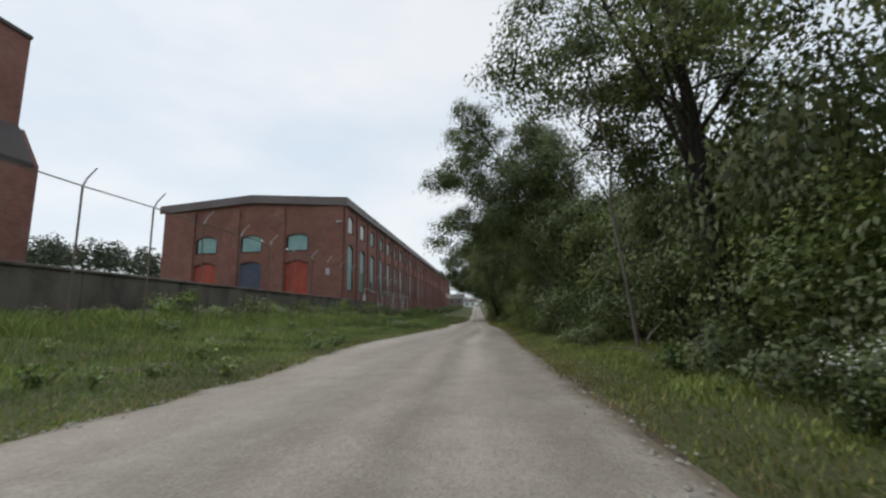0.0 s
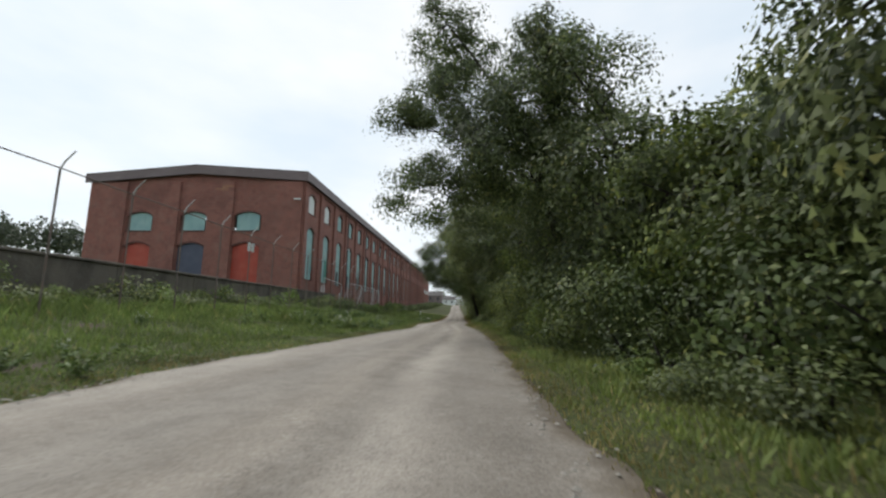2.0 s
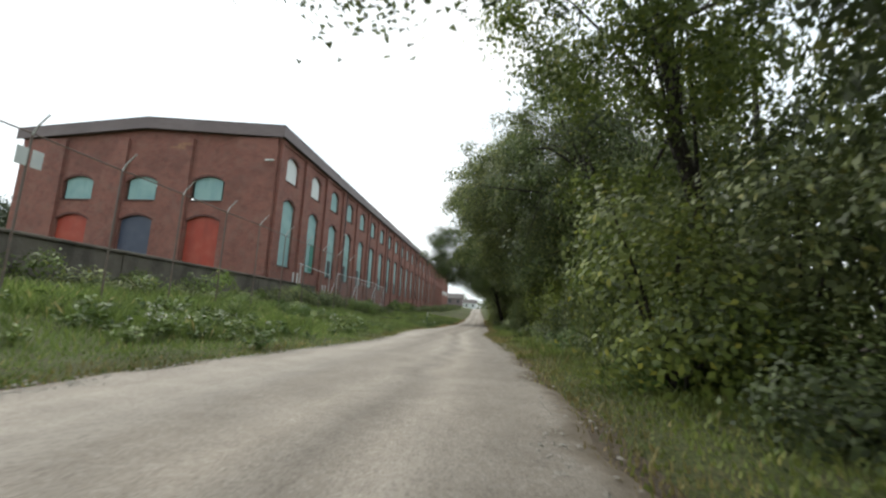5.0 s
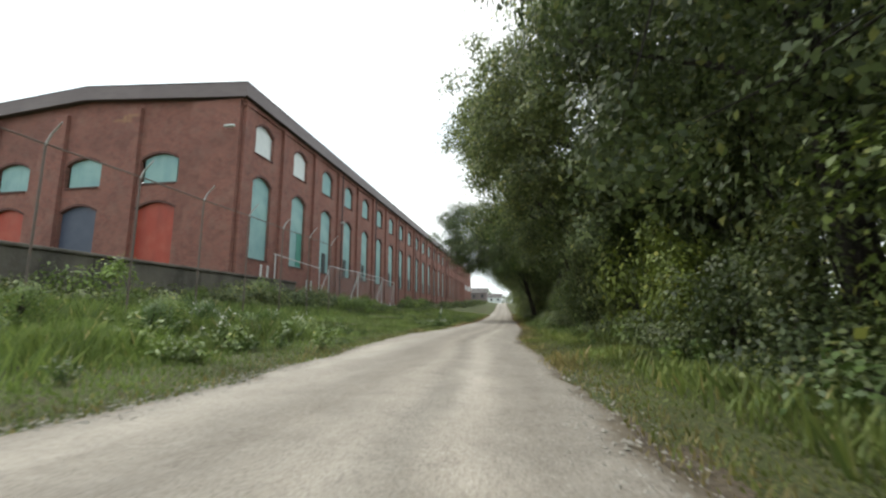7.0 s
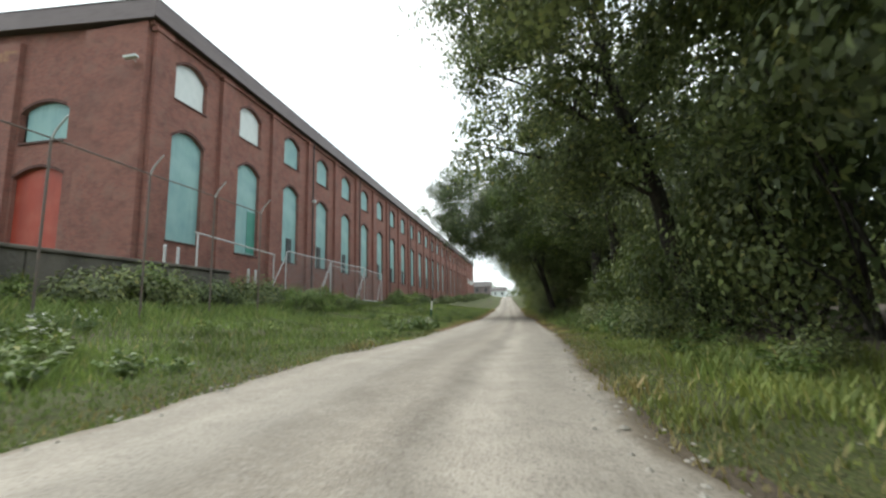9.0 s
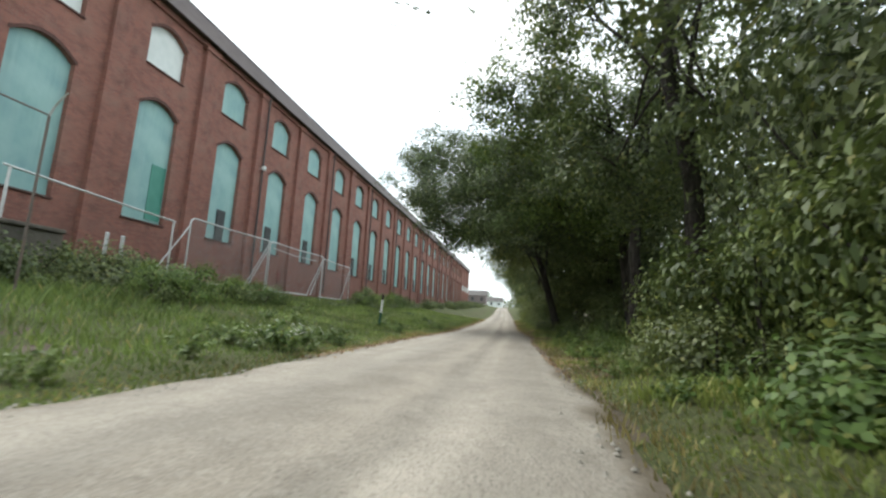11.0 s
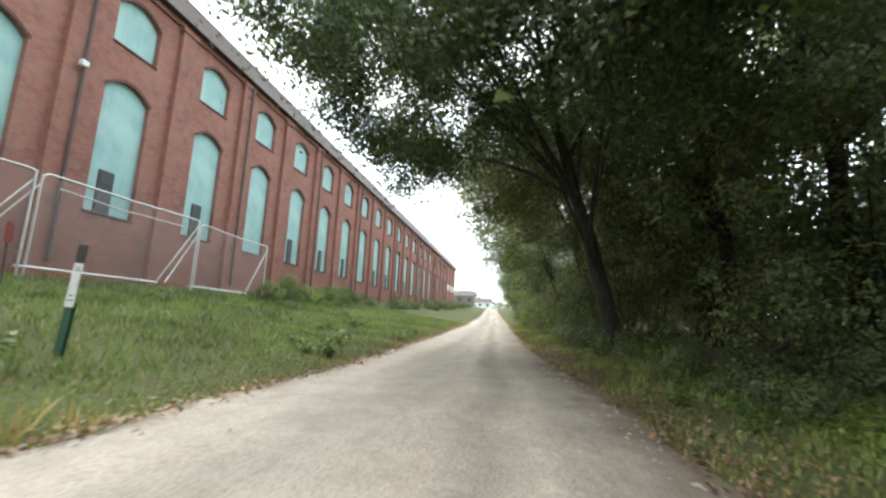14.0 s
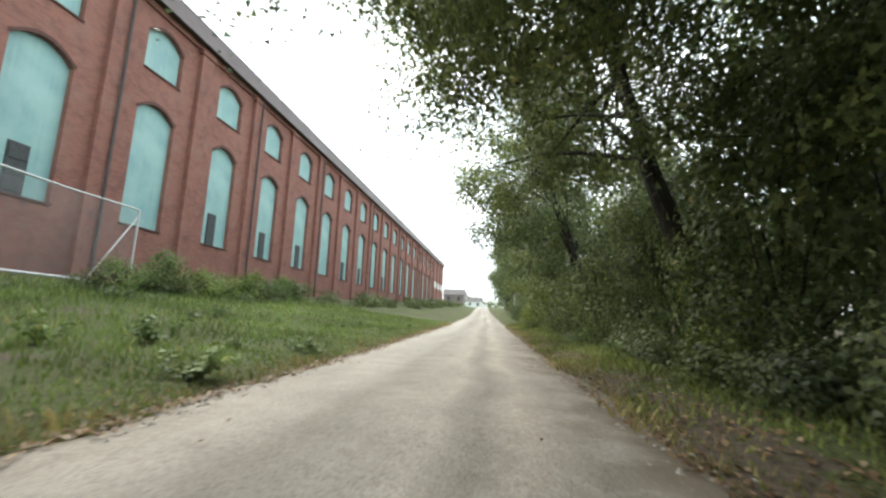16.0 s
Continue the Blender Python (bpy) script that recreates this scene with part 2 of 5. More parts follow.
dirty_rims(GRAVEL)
SOIL = material("weedy_ground", (0.055, 0.066, 0.019), 1.0, spots=[(0.5, 6, 0.4, 0.7, (0.082, 0.105, 0.028), 0.8), (3, 5, 0.48, 0.7, (0.075, 0.058, 0.036), 0.65), ((55, 55, 55), 3, 0.5, 0.64, (0.13, 0.165, 0.045), 0.75), ((32, 32, 32), 3, 0.52, 0.66, (0.028, 0.03, 0.012), 0.8), ((90, 14, 40), 2, 0.56, 0.68, (0.20, 0.17, 0.075), 0.6)], bump=[(6, 0.05), (40, 0.03)])
BARE = material("bare_earth", (0.075, 0.058, 0.04), 1.0, spots=[(1.2, 6, 0.4, 0.7, (0.12, 0.095, 0.068), 0.8), (9, 5, 0.45, 0.7, (0.05, 0.037, 0.027), 0.7), (35, 3, 0.55, 0.75, (0.24, 0.18, 0.11), 0.6)], bump=[(18, 0.03)])
LEAF_A = leaf_material("leaf_green", (0.050, 0.072, 0.028), (0.165, 0.210, 0.072), (0.29, 0.29, 0.09))
LEAF_B = leaf_material("leaf_bright", (0.065, 0.10, 0.022), (0.195, 0.25, 0.06), (0.34, 0.34, 0.06))
LEAF_Y = leaf_material("leaf_yellow_green", (0.075, 0.11, 0.02), (0.235, 0.31, 0.058), (0.40, 0.41, 0.08))
LEAF_FAR = leaf_material("far_leaves", (0.028, 0.042, 0.026), (0.065, 0.085, 0.045), (0.09, 0.10, 0.05))
LEAF_C = leaf_material("creeper_leaves", (0.062, 0.092, 0.026), (0.175, 0.225, 0.065), (0.30, 0.31, 0.08))
HERB = leaf_material("weed_leaves", (0.078, 0.13, 0.028), (0.17, 0.25, 0.06), (0.36, 0.36, 0.10))
GRASS_A = leaf_material("grass_blades", (0.092, 0.145, 0.038), (0.195, 0.262, 0.07), (0.42, 0.36, 0.16))
GRASS_DRY = leaf_material("dry_verge_grass", (0.18, 0.16, 0.058), (0.33, 0.285, 0.11), (0.50, 0.39, 0.20))
GRASS_VERGE = leaf_material("verge_grass", (0.125, 0.165, 0.04), (0.245, 0.28, 0.072), (0.40, 0.36, 0.14))

# ---- helpers for meshes ----


def mesh_ob(name, verts, faces, mat, parent=None, label="", smooth=False):
    me = bpy.data.meshes.new(name)
    me.from_pydata([tuple(v) for v in verts], [], faces)
    for mt in (mat if isinstance(mat, (list, tuple)) else (mat,)):
        me.materials.append(mt)
    if smooth:
        me.shade_smooth()
    ob = new(name, me)
    if parent:
        ob.parent = parent
    if label:
        ob["label"] = label
    return ob


def part(name, bm, mat, parent=None, label=""):
    me = bpy.data.meshes.new(name)
    bm.to_mesh(me)
    bm.free()
    me.materials.append(mat)
    ob = new(name, me)
    if parent:
        ob.parent = parent
    if label:
        ob["label"] = label
    return ob


def shared(name, me, parent, m, label=""):
    ob = new(name, me)
    ob.parent = parent
    ob.matrix_basis = m
    if label:
        ob["label"] = label
    return ob


def box(bm, x0, x1, y0, y1, z0, z1, bevel=0.0):
    vs = [bm.verts.new((x, y, z)) for x in (x0, x1) for y in (y0, y1) for z in (z0, z1)]
    fs = [bm.faces.new([vs[i] for i in f]) for f in ((0, 1, 3, 2), (4, 6, 7, 5), (0, 4, 5, 1), (2, 3, 7, 6), (0, 2, 6, 4), (1, 5, 7, 3))]
    if bevel:
        bmesh.ops.bevel(bm, geom=list({e for f in fs for e in f.edges}), offset=bevel, segments=1, affect="EDGES")


def tube(bm, points, radii, sides=8):
    """A round bar along points."""
    points = [Vector(p) for p in points]
    rings = []
    for i, p in enumerate(points):
        d = (points[min(i + 1, len(points) - 1)] - points[max(i - 1, 0)]).normalized()
        a = d.orthogonal().normalized() if abs(d.z) > 0.95 else d.cross(Vector((0, 0, 1))).normalized()
        b = d.cross(a)
        r = radii[i] if isinstance(radii, (list, tuple)) else radii
        rings.append([bm.verts.new(p + (a * math.cos(2 * math.pi * k / sides) + b * math.sin(2 * math.pi * k / sides)) * r) for k in range(sides)])
    for r0, r1 in zip(rings, rings[1:]):
        for k in range(sides):
            bm.faces.new((r0[k], r0[(k + 1) % sides], r1[(k + 1) % sides], r1[k]))
    bm.faces.new(rings[0][::-1])
    bm.faces.new(rings[-1])


def lerp(a, b, f):
    return a + (b - a) * f


def smooth(a, b, v):
    f = min(1.0, max(0.0, (v - a) / (b - a)))  # also falls, where a > b
    return f * f * (3 - 2 * f)


def table(v, rows):
    return float(np.interp(v, [r[0] for r in rows], [r[1] for r in rows]))


# ---- the lie of the land ----


def road_left(y):
    return table(y, [(-120, 18.4), (-57, 17.95), (-54, 18.05), (-50, 17.5), (-45, 17.0), (-38, 17.3), (-32, 17.4), (-25, 18.0), (-20, 17.6), (-16, 17.15), (-12, 16.9), (-6, 17.4), (-2, 17.25), (4, 17.05), (10.5, 17.2), (16, 16.9), (40, 16.2), (80, 14.7), (120, 12.8), (160, 11.4), (220, 11.0), (300, 16)])


def road_right(y):
    return table(y, [(-120, 23.6), (-57, 23.15), (-47, 22.7), (-43, 22.65), (-36, 22.6), (-29, 22.35), (-24, 21.97), (-17, 21.34), (-13, 21.2), (-6, 21.42), (-2, 21.25), (4, 21.1), (8, 21.15), (12, 20.85), (17, 20.55), (40, 19.8), (80, 18.2), (120, 16.3), (160, 14.9), (220, 14.5), (300, 19.5)])


def road_rise(y):
    return table(y, [(5, 0), (14, 0.04), (22, 0.13), (40, 0.5), (60, 1.0), (80, 1.65), (120, 3.4), (155, 5.0), (200, 6.2), (300, 7.0)])


def land(x, y):
    """Height of the ground."""
    l, r = road_left(y), road_right(y)
    base = road_rise(y)
    wob = 0.10 * noise.noise(Vector((x * 0.25, y * 0.25, 0)))
    if x > r:
        d = x - r
        return base - 0.03 + 0.10 * smooth(0, 1.2, d) + 0.35 * smooth(1.5, 6, d) + wob * smooth(0.3, 2, d)
    if x >= l:
        return base - 0.05
    d = l - x
    near = -0.03 + 0.10 * smooth(0, 1.0, d)
    if y < 2:
        bank = 0.55 * smooth(1, 9, d) + 0.35 * smooth(7, 13, d)
        yard = 2.85 * smooth(0, 0.3, 4.0 - x) if x < 4.0 else 0.0
        full = max(bank, 0) + (yard - bank if x < 3.6 else 0)
        if x < 3.6:
            full = 3.1
    else:
        full = 0.85 * smooth(0.5, 9.5, d) + 0.7 * smooth(9, 14, d) + (0.3 * smooth(14, 18, d))
    if x < 4.0 and y >= 2:
        full = lerp(3.1, full, smooth(2, 4.2, y))
    hill = 24 * smooth(60, 190, -x) * smooth(-20, 90, y)
    return base + near + full + wob * smooth(0.5, 3, d) + hill


def bare(x, y):
    """How bare of grass the ground is: under the trees, and in a strip along the trail."""
    d = x - road_right(y) if x > road_left(y) + 1 else road_left(y) - x
    strip = 0.75 * smooth(0.35, 0.0, d)
    wood = smooth(2.6, 3.6, d) if x > 20 else 0
    shade = (smooth(5, 8, y) * smooth(34, 20, y) * smooth(1.2, 0.6, d) + 0.7 * smooth(9, 11, y) * smooth(26, 19, y)) * 0.35 if x > 20 else 0
    spots = 0.7 * smooth(0.3, 0.55, noise.noise(Vector((x * 0.8, y * 0.6, 8)))) * smooth(0.8, 2.0, d) if x < 20 else 0
    return max(strip, wood, shade, spots)


def land_sheet():
    xs = np.unique(np.concatenate([np.linspace(-2500, -120, 12), np.linspace(-120, -12, 19), np.arange(-12, 3.4, 1.4), [3.55, 3.62], np.arange(4.0, 15, 0.8), np.arange(15.2, 25, 0.2),
                                   np.arange(25, 45, 1.5), np.linspace(45, 150, 12), np.linspace(150, 2500, 10)]))
    ys = np.unique(np.concatenate([np.linspace(-2500, -130, 10), np.arange(-125, -64, 4.0), np.arange(-64, 60, 0.8), np.arange(60, 180, 4.0), np.linspace(180, 3000, 24)]))
    verts = [(x, y, land(x, y)) for y in ys for x in xs]
    w = len(xs)
    faces = [(j * w + i, j * w + i + 1, (j + 1) * w + i + 1, (j + 1) * w + i) for j in range(len(ys) - 1) for i in range(w - 1)]
    ob = mesh_ob("ground", verts, faces, [SOIL, BARE], smooth=True)
    pick = []
    for f in faces:
        x, y = (verts[f[0]][0] + verts[f[2]][0]) / 2, (verts[f[0]][1] + verts[f[2]][1]) / 2
        pick.append(int(bare(x, y) + 0.5 * noise.noise(Vector((x * 1.3, y * 0.8, 4))) > 0.5))
    ob.data.polygons.foreach_set("material_index", pick)
    return tagged(ob, "weedy grass and bare soil ground beside the trail", "ground", kind="structure")


ground = land_sheet()


def gravel_road():
    ys = np.concatenate([np.arange(-118, -64, 2.0), np.arange(-64, 40, 0.25), np.arange(40, 255, 2.5)])
    n = 27
    verts, faces = [], []
    for y in ys:
        l = road_left(y) - 0.12 + 0.22 * noise.noise(Vector((3.1, y * 0.9, 0))) + 0.10 * noise.noise(Vector((9.1, y * 4.0, 0)))
        r = road_right(y) + 0.12 + 0.22 * noise.noise(Vector((7.7, y * 0.9, 5))) + 0.10 * noise.noise(Vector((5.1, y * 4.0, 2)))
        for i in range(n):
            u = i / (n - 1)
            x = lerp(l, r, u)
            crown = 0.045 * (1 - (2 * u - 1) ** 2) - 0.02 * math.exp(-((u - 0.33) / 0.06) ** 2) - 0.02 * math.exp(-((u - 0.68) / 0.06) ** 2)
            z = road_rise(y) + (-0.045 if i in (0, n - 1) else crown + 0.012 * noise.noise(Vector((x * 2, y * 2, 1))))
            verts.append((x, y, z))
    for j in range(len(ys) - 1):
        for i in range(n - 1):
            faces.append((j * n + i, j * n + i + 1, (j + 1) * n + i + 1, (j + 1) * n + i))
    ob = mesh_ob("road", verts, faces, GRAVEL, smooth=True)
    rim = ob.data.attributes.new("rim", "FLOAT", "POINT")
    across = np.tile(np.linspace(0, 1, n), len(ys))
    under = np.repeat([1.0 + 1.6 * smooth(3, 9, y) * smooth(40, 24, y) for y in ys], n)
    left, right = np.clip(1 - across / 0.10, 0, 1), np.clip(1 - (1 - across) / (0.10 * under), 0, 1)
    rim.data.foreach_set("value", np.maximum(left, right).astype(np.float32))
    wear = ob.data.attributes.new("wear", "FLOAT", "POINT")
    pale = []
    for y in ys:
        wave = 0.03 * noise.noise(Vector((1.0, y * 0.08, 3))) + 0.015 * noise.noise(Vector((4.0, y * 0.3, 3)))
        for u in np.linspace(0, 1, n):
            band = sum(a * math.exp(-((u + wave - c) / w) ** 2) for c, w, a in ((0.16, 0.11, 0.65), (0.38, 0.07, -0.5), (0.56, 0.035, 0.7), (0.64, 0.03, -0.6), (0.72, 0.04, 0.9), (0.86, 0.07, -0.4)))
            pale.append(0.5 + 0.5 * band * (0.75 + 0.5 * noise.noise(Vector((u * 5, y * 0.35, 6)))))
    wear.data.foreach_set("value", np.array(pale, np.float32))
    return tagged(ob, "pale crushed limestone trail with faint wheel tracks", "trail", kind="structure")


road = gravel_road()

# ---- the long brick factory ----
BAY, BAYS = 6.1, 25
LENGTH = BAY * BAYS
WEST, RIDGE_X = -29.4, -14.7
WALL_FOOT, WALL_TOP = 0.5, 17.95


def arch_z(o, s):
    """Upper edge of opening o = (half width, sill, spring, rise) at s from its middle."""
    hw, sill, spring, rise = o
    return spring + rise * (1 - (s / hw) ** 2)


def pierced_wall(width, z0, z1, cols, thick, top=None):
    """Wall in the plane x = 0, along y from 0, facing +x. cols: (middle, openings from low to high). top: height of the wall's top at a place."""
    top = top or (lambda s: z1)
    verts, faces = [], []

    def quad(*ps):
        k = len(verts)
        verts.extend(ps)
        faces.append(tuple(range(k, k + len(ps))))

    at = 0.0
    for mid, ops in cols:
        hw = max(o[0] for o in ops)
        for a, b in ((at, mid - hw),):
            quad((0, a, z0), (0, b, z0), (0, b, top(b)), (0, a, top(a)))
        n = 10
        for i in range(n):
            a, b = mid - hw + 2 * hw * i / n, mid - hw + 2 * hw * (i + 1) / n
            low_a, low_b = z0, z0
            for o in ops:
                za, zb = arch_z(o, a - mid), arch_z(o, b - mid)
                quad((0, a, low_a), (0, b, low_b), (0, b, o[1]), (0, a, o[1]))
                quad((0, a, o[1]), (0, b, o[1]), (-thick, b, o[1]), (-thick, a, o[1]))
                quad((0, b, zb), (0, a, za), (-thick, a, za), (-thick, b, zb))
                low_a, low_b = za, zb
            quad((0, a, low_a), (0, b, low_b), (0, b, top(b)), (0, a, top(a)))
        for o in ops:
            for s, y in ((1, mid - hw), (-1, mid + hw)):
                p = [(0, y, o[1]), (-thick, y, o[1]), (-thick, y, o[2]), (0, y, o[2])]
                quad(*(p if s > 0 else p[::-1]))
        at = mid + hw
    quad((0, at, z0), (0, width, z0), (0, width, top(width)), (0, at, top(at)))
    return verts, faces


def arch_panel(o, thick=0.06):
    """Board that fills an opening, in the plane x = 0, middle at y = 0."""
    hw, sill, spring, rise = o
    edge = [(-hw, sill), (hw, sill)] + [(hw - 2 * hw * i / 12, arch_z(o, hw - 2 * hw * i / 12)) for i in range(13)]
    n = len(edge)
    verts = [(0, s, z) for s, z in edge] + [(-thick, s, z) for s, z in edge]
    faces = [tuple(range(n)), tuple(range(2 * n - 1, n - 1, -1))] + [(i, i + n, (i + 1) % n + n, (i + 1) % n) for i in range(n)]
    return verts, faces


def arch_ring(o, deep=0.17, proud=0.03):
    """Course of header bricks over an opening."""
    hw, sill, spring, rise = o
    verts, faces = [], []
    n = 14
    for i in range(n + 1):
        s = -hw - 0.08 + (2 * hw + 0.16) * i / n
        z = arch_z(o, max(-hw, min(hw, s)))
        for x in (-0.06, proud):
            for dz in (0.0, deep):
                verts.append((x, s, z + dz))
    for i in range(n):
        a, b = 4 * i, 4 * i + 4
        for p, q in ((0, 1), (1, 3), (3, 2), (2, 0)):
            faces.append((a + p, a + q, b + q, b + p))
    faces += [(0, 1, 3, 2), (4 * n, 4 * n + 2, 4 * n + 3, 4 * n + 1)]
    return verts, faces


def sill_block(hw):
    bm = bmesh.new()
    box(bm, -0.2, 0.08, -hw - 0.06, hw + 0.06, -0.10, 0.0, 0.012)
    return bm


LOW = (1.32, 5.2, 11.55, 0.62)
HIGH = (1.28, 14.0, 16.1, 0.62)
GWIN = (1.52, 11.25, 13.35, 0.4)
GDOOR = (1.82, 3.2, 9.1, 0.55)


def factory():
    f = tagged(new("factory_building"), "long red brick mill building with boarded teal windows", "building")
    # side wall, bay by bay
    v, fc = pierced_wall(BAY, WALL_FOOT, WALL_TOP, [(BAY / 2, (LOW, HIGH))], 0.35)
    bay0 = mesh_ob("wall_bay", v, fc, BRICK, f, "red brick bay with arched openings")
    low_me = mesh_ob("window_panel", *arch_panel(LOW), TEAL, f, "faded teal board over an arched window")
    high_me = mesh_ob("window_panel", *arch_panel(HIGH), TEAL, f, "faded teal board over an arched window")
    pale = mesh_ob("window_panel", *arch_panel(HIGH), WHITE_BOARD, f, "pale grey board over an arched window")
    ring_low = mesh_ob("brick_arch", *arch_ring(LOW), BRICK_ARCH, low_me)
    ring_high = mesh_ob("brick_arch", *arch_ring(HIGH), BRICK_ARCH, high_me)
    sill_low = part("window_sill", sill_block(1.32), BRICK_ARCH, low_me)
    sill_high = part("window_sill", sill_block(1.28), BRICK_ARCH, high_me)
    bm = bmesh.new()
    box(bm, -0.25, 0.0, -0.42, 0.42, -1.1, 1.1)
    for i in range(3):
        box(bm, 0.0, 0.03, -0.36, 0.36, -0.95 + i * 0.68, -0.45 + i * 0.68)
    vent = part("vent_panel", bm, DARK_VENT, low_me, "dark opening with a louvre")
    bm = bmesh.new()
    box(bm, -0.02, 0.02, -0.48, 0.48, -1.6, 1.6)
    patch = part("fresh_board", bm, TEAL_PATCH, low_me, "fresh darker teal board patch")
    meshes = dict(bay=bay0.data, low=low_me.data, high=high_me.data, pale=pale.data, rl=ring_low.data, rh=ring_high.data, sl=sill_low.data, sh=sill_high.data,
                  vent=vent.data, patch=patch.data)
    for o in (bay0, ring_low, ring_high, sill_low, sill_high, vent, patch, low_me, high_me, pale):
        bpy.data.objects.remove(o)
    bm = bmesh.new()
    box(bm, -0.35, 0.0, 0, BAY, WALL_FOOT, WALL_TOP)
    plain = part("wall_bay", bm, BRICK, f)
    plain_me = plain.data
    bpy.data.objects.remove(plain)
    for i in range(4):
        bm = bmesh.new()
        box(bm, 0.02, 0.12, 135.2 + i * 4.4, 138.4 + i * 4.4, 9.8, 11.6, 0.02)
        part("white_shutter", bm, WHITE_BOARD, f, "white shutter on the plain end bays")
    for k in range(BAYS):
        y = k * BAY
        if k >= 22:
            shared("wall_bay", plain_me, f, pose(0, y, 0))
            continue
        shared("wall_bay", meshes["bay"], f, pose(0, y, 0))
        mid = y + BAY / 2
        low = shared("window_panel", meshes["low"], f, pose(-0.26, mid, 0), "faded teal board over a tall arched window")
        shared("brick_arch", meshes["rl"], low, pose(0.26, 0, 0), "sooty brick arch")
        shared("window_sill", meshes["sl"], low, pose(0.26, 0, LOW[1]), "sooty brick sill")
        if k in (2, 3, 4, 6, 7, 8, 10, 11, 13):
            shared("vent_panel", meshes["vent"], low, pose(0.05, -0.25 + 0.2 * (k % 3), 6.3), "dark louvred vent in the board")
        if k == 1:
            shared("fresh_board", meshes["patch"], low, pose(0.02, 0.75, 7.0), "darker fresh teal board patch")
        hi = shared("window_panel", meshes["pale" if k in (0, 1) else "high"], f, pose(-0.26, mid, 0),
                    "pale grey board over an arched window" if k in (0, 1) else "faded teal board over an arched window")
        shared("brick_arch", meshes["rh"], hi, pose(0.26, 0, 0), "sooty brick arch")
        shared("window_sill", meshes["sh"], hi, pose(0.26, 0, HIGH[1]), "sooty brick sill")
    # pilasters
    bm = bmesh.new()
    box(bm, -0.05, 0.28, -0.5, 0.5, WALL_FOOT, 17.2, 0.02)
    box(bm, -0.05, 0.36, -0.62, 0.62, 17.2, 17.5, 0.02)
    box(bm, -0.05, 0.20, -0.78, 0.78, 17.5, 17.8, 0.02)
    pil = part("pilaster", bm, BRICK, f)
    pm = pil.data
    bpy.data.objects.remove(pil)
    for k in range(BAYS + 1):
        shared("pilaster", pm, f, pose(0, k * BAY + (0.5 if k == 0 else -0.5 if k == BAYS else 0), 0))
    # downpipes on some pilasters
    bm = bmesh.new()
    tube(bm, [(0.40, 0, 2.5), (0.40, 0, 17.4), (0.55, 0, 17.8)], 0.07, 8)
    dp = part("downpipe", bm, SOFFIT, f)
    dm = dp.data
    bpy.data.objects.remove(dp)
    for k in (3, 5, 7, 9, 12, 15, 18):
        shared("downpipe", dm, f, pose(0.0, k * BAY + 0.3, 0), "dark rusted downpipe")
    bm = bmesh.new()
    box(bm, 0.0, 0.14, 0, LENGTH, 17.45, 17.95)
    part("corbel_band", bm, BRICK, f, "corbelled brick band under the eave")

    # gable wall: built facing +x, then turned to face the trail's near end
    def slope(s):
        x = -s
        return 18.1 + (19.0 - 18.1) * (1 - abs(x - RIDGE_X) / 14.7)

    cols = [(7.35 + 7.4 * i, (GDOOR, GWIN)) for i in range(3)]
    v, fc = pierced_wall(-WEST, WALL_FOOT, 18, cols, 0.35, slope)
    turn = lambda p: (-p[1], -p[0], p[2])
    mesh_ob("gable_wall", [turn(p) for p in v], [q[::-1] for q in fc], BRICK, f, "red brick gable wall with recessed panels")

    def gable_part(name, vf, mat, parent, mid, out, label=""):
        v2, f2 = vf
        return mesh_ob(name, [turn((p[0] + out, p[1] + mid, p[2])) for p in v2], [q[::-1] for q in f2], mat, parent, label)

    for i in range(3):
        mid = 7.35 + 7.4 * i
        w = gable_part("window_panel", arch_panel(GWIN), TEAL, f, mid, -0.25, "faded teal board over an arched window")
        gable_part("brick_arch", arch_ring(GWIN), BRICK_ARCH, w, mid, 0.0, "sooty brick arch")
        d = gable_part("door_panel", arch_panel(GDOOR), (BLUE_DOOR if i == 1 else RED_DOOR), f, mid, -0.25,
                       "slate blue boarded doorway" if i == 1 else "bright red boarded doorway")
        gable_part("brick_arch", arch_ring(GDOOR), BRICK_ARCH, d, mid, 0.0, "sooty brick arch")
        bm = bmesh.new()
        box(bm, -mid - 1.64, -mid + 1.64, -0.10, 0.2, GWIN[1] - 0.16, GWIN[1], 0.015)
        part("window_sill", bm, BRICK_ARCH, w, "sooty brick sill")
    for x0, x1 in ((-4.45, -0.1), (-11.85, -9.3), (-19.25, -16.7), (-29.3, -24.1)):
        bm = bmesh.new()
        box(bm, x0, x1, -0.34, 0.05, WALL_FOOT, 17.75, 0.02)
        part("pilaster", bm, BRICK, f, "flat brick pier of the gable")
    # other two walls
    bm = bmesh.new()
    box(bm, WEST, WEST + 0.4, 0.4, LENGTH, WALL_FOOT, WALL_TOP)
    part("back_wall", bm, BRICK, f)
    bm = bmesh.new()
    box(bm, WEST + 0.4, -0.4, LENGTH - 0.4, LENGTH, WALL_FOOT, 18.4)
    part("end_wall", bm, BRICK, f)
    # roof with deep fascia
    o = 0.6
    e, r, th = 18.92, 20.05, 1.15
    xs = (WEST - o, RIDGE_X, o)
    verts, faces = [], []
    for y in (-o, LENGTH + o):
        for x, z in zip(xs, (e, r, e)):
            verts += [(x, y, z), (x, y, z - 0.12)]
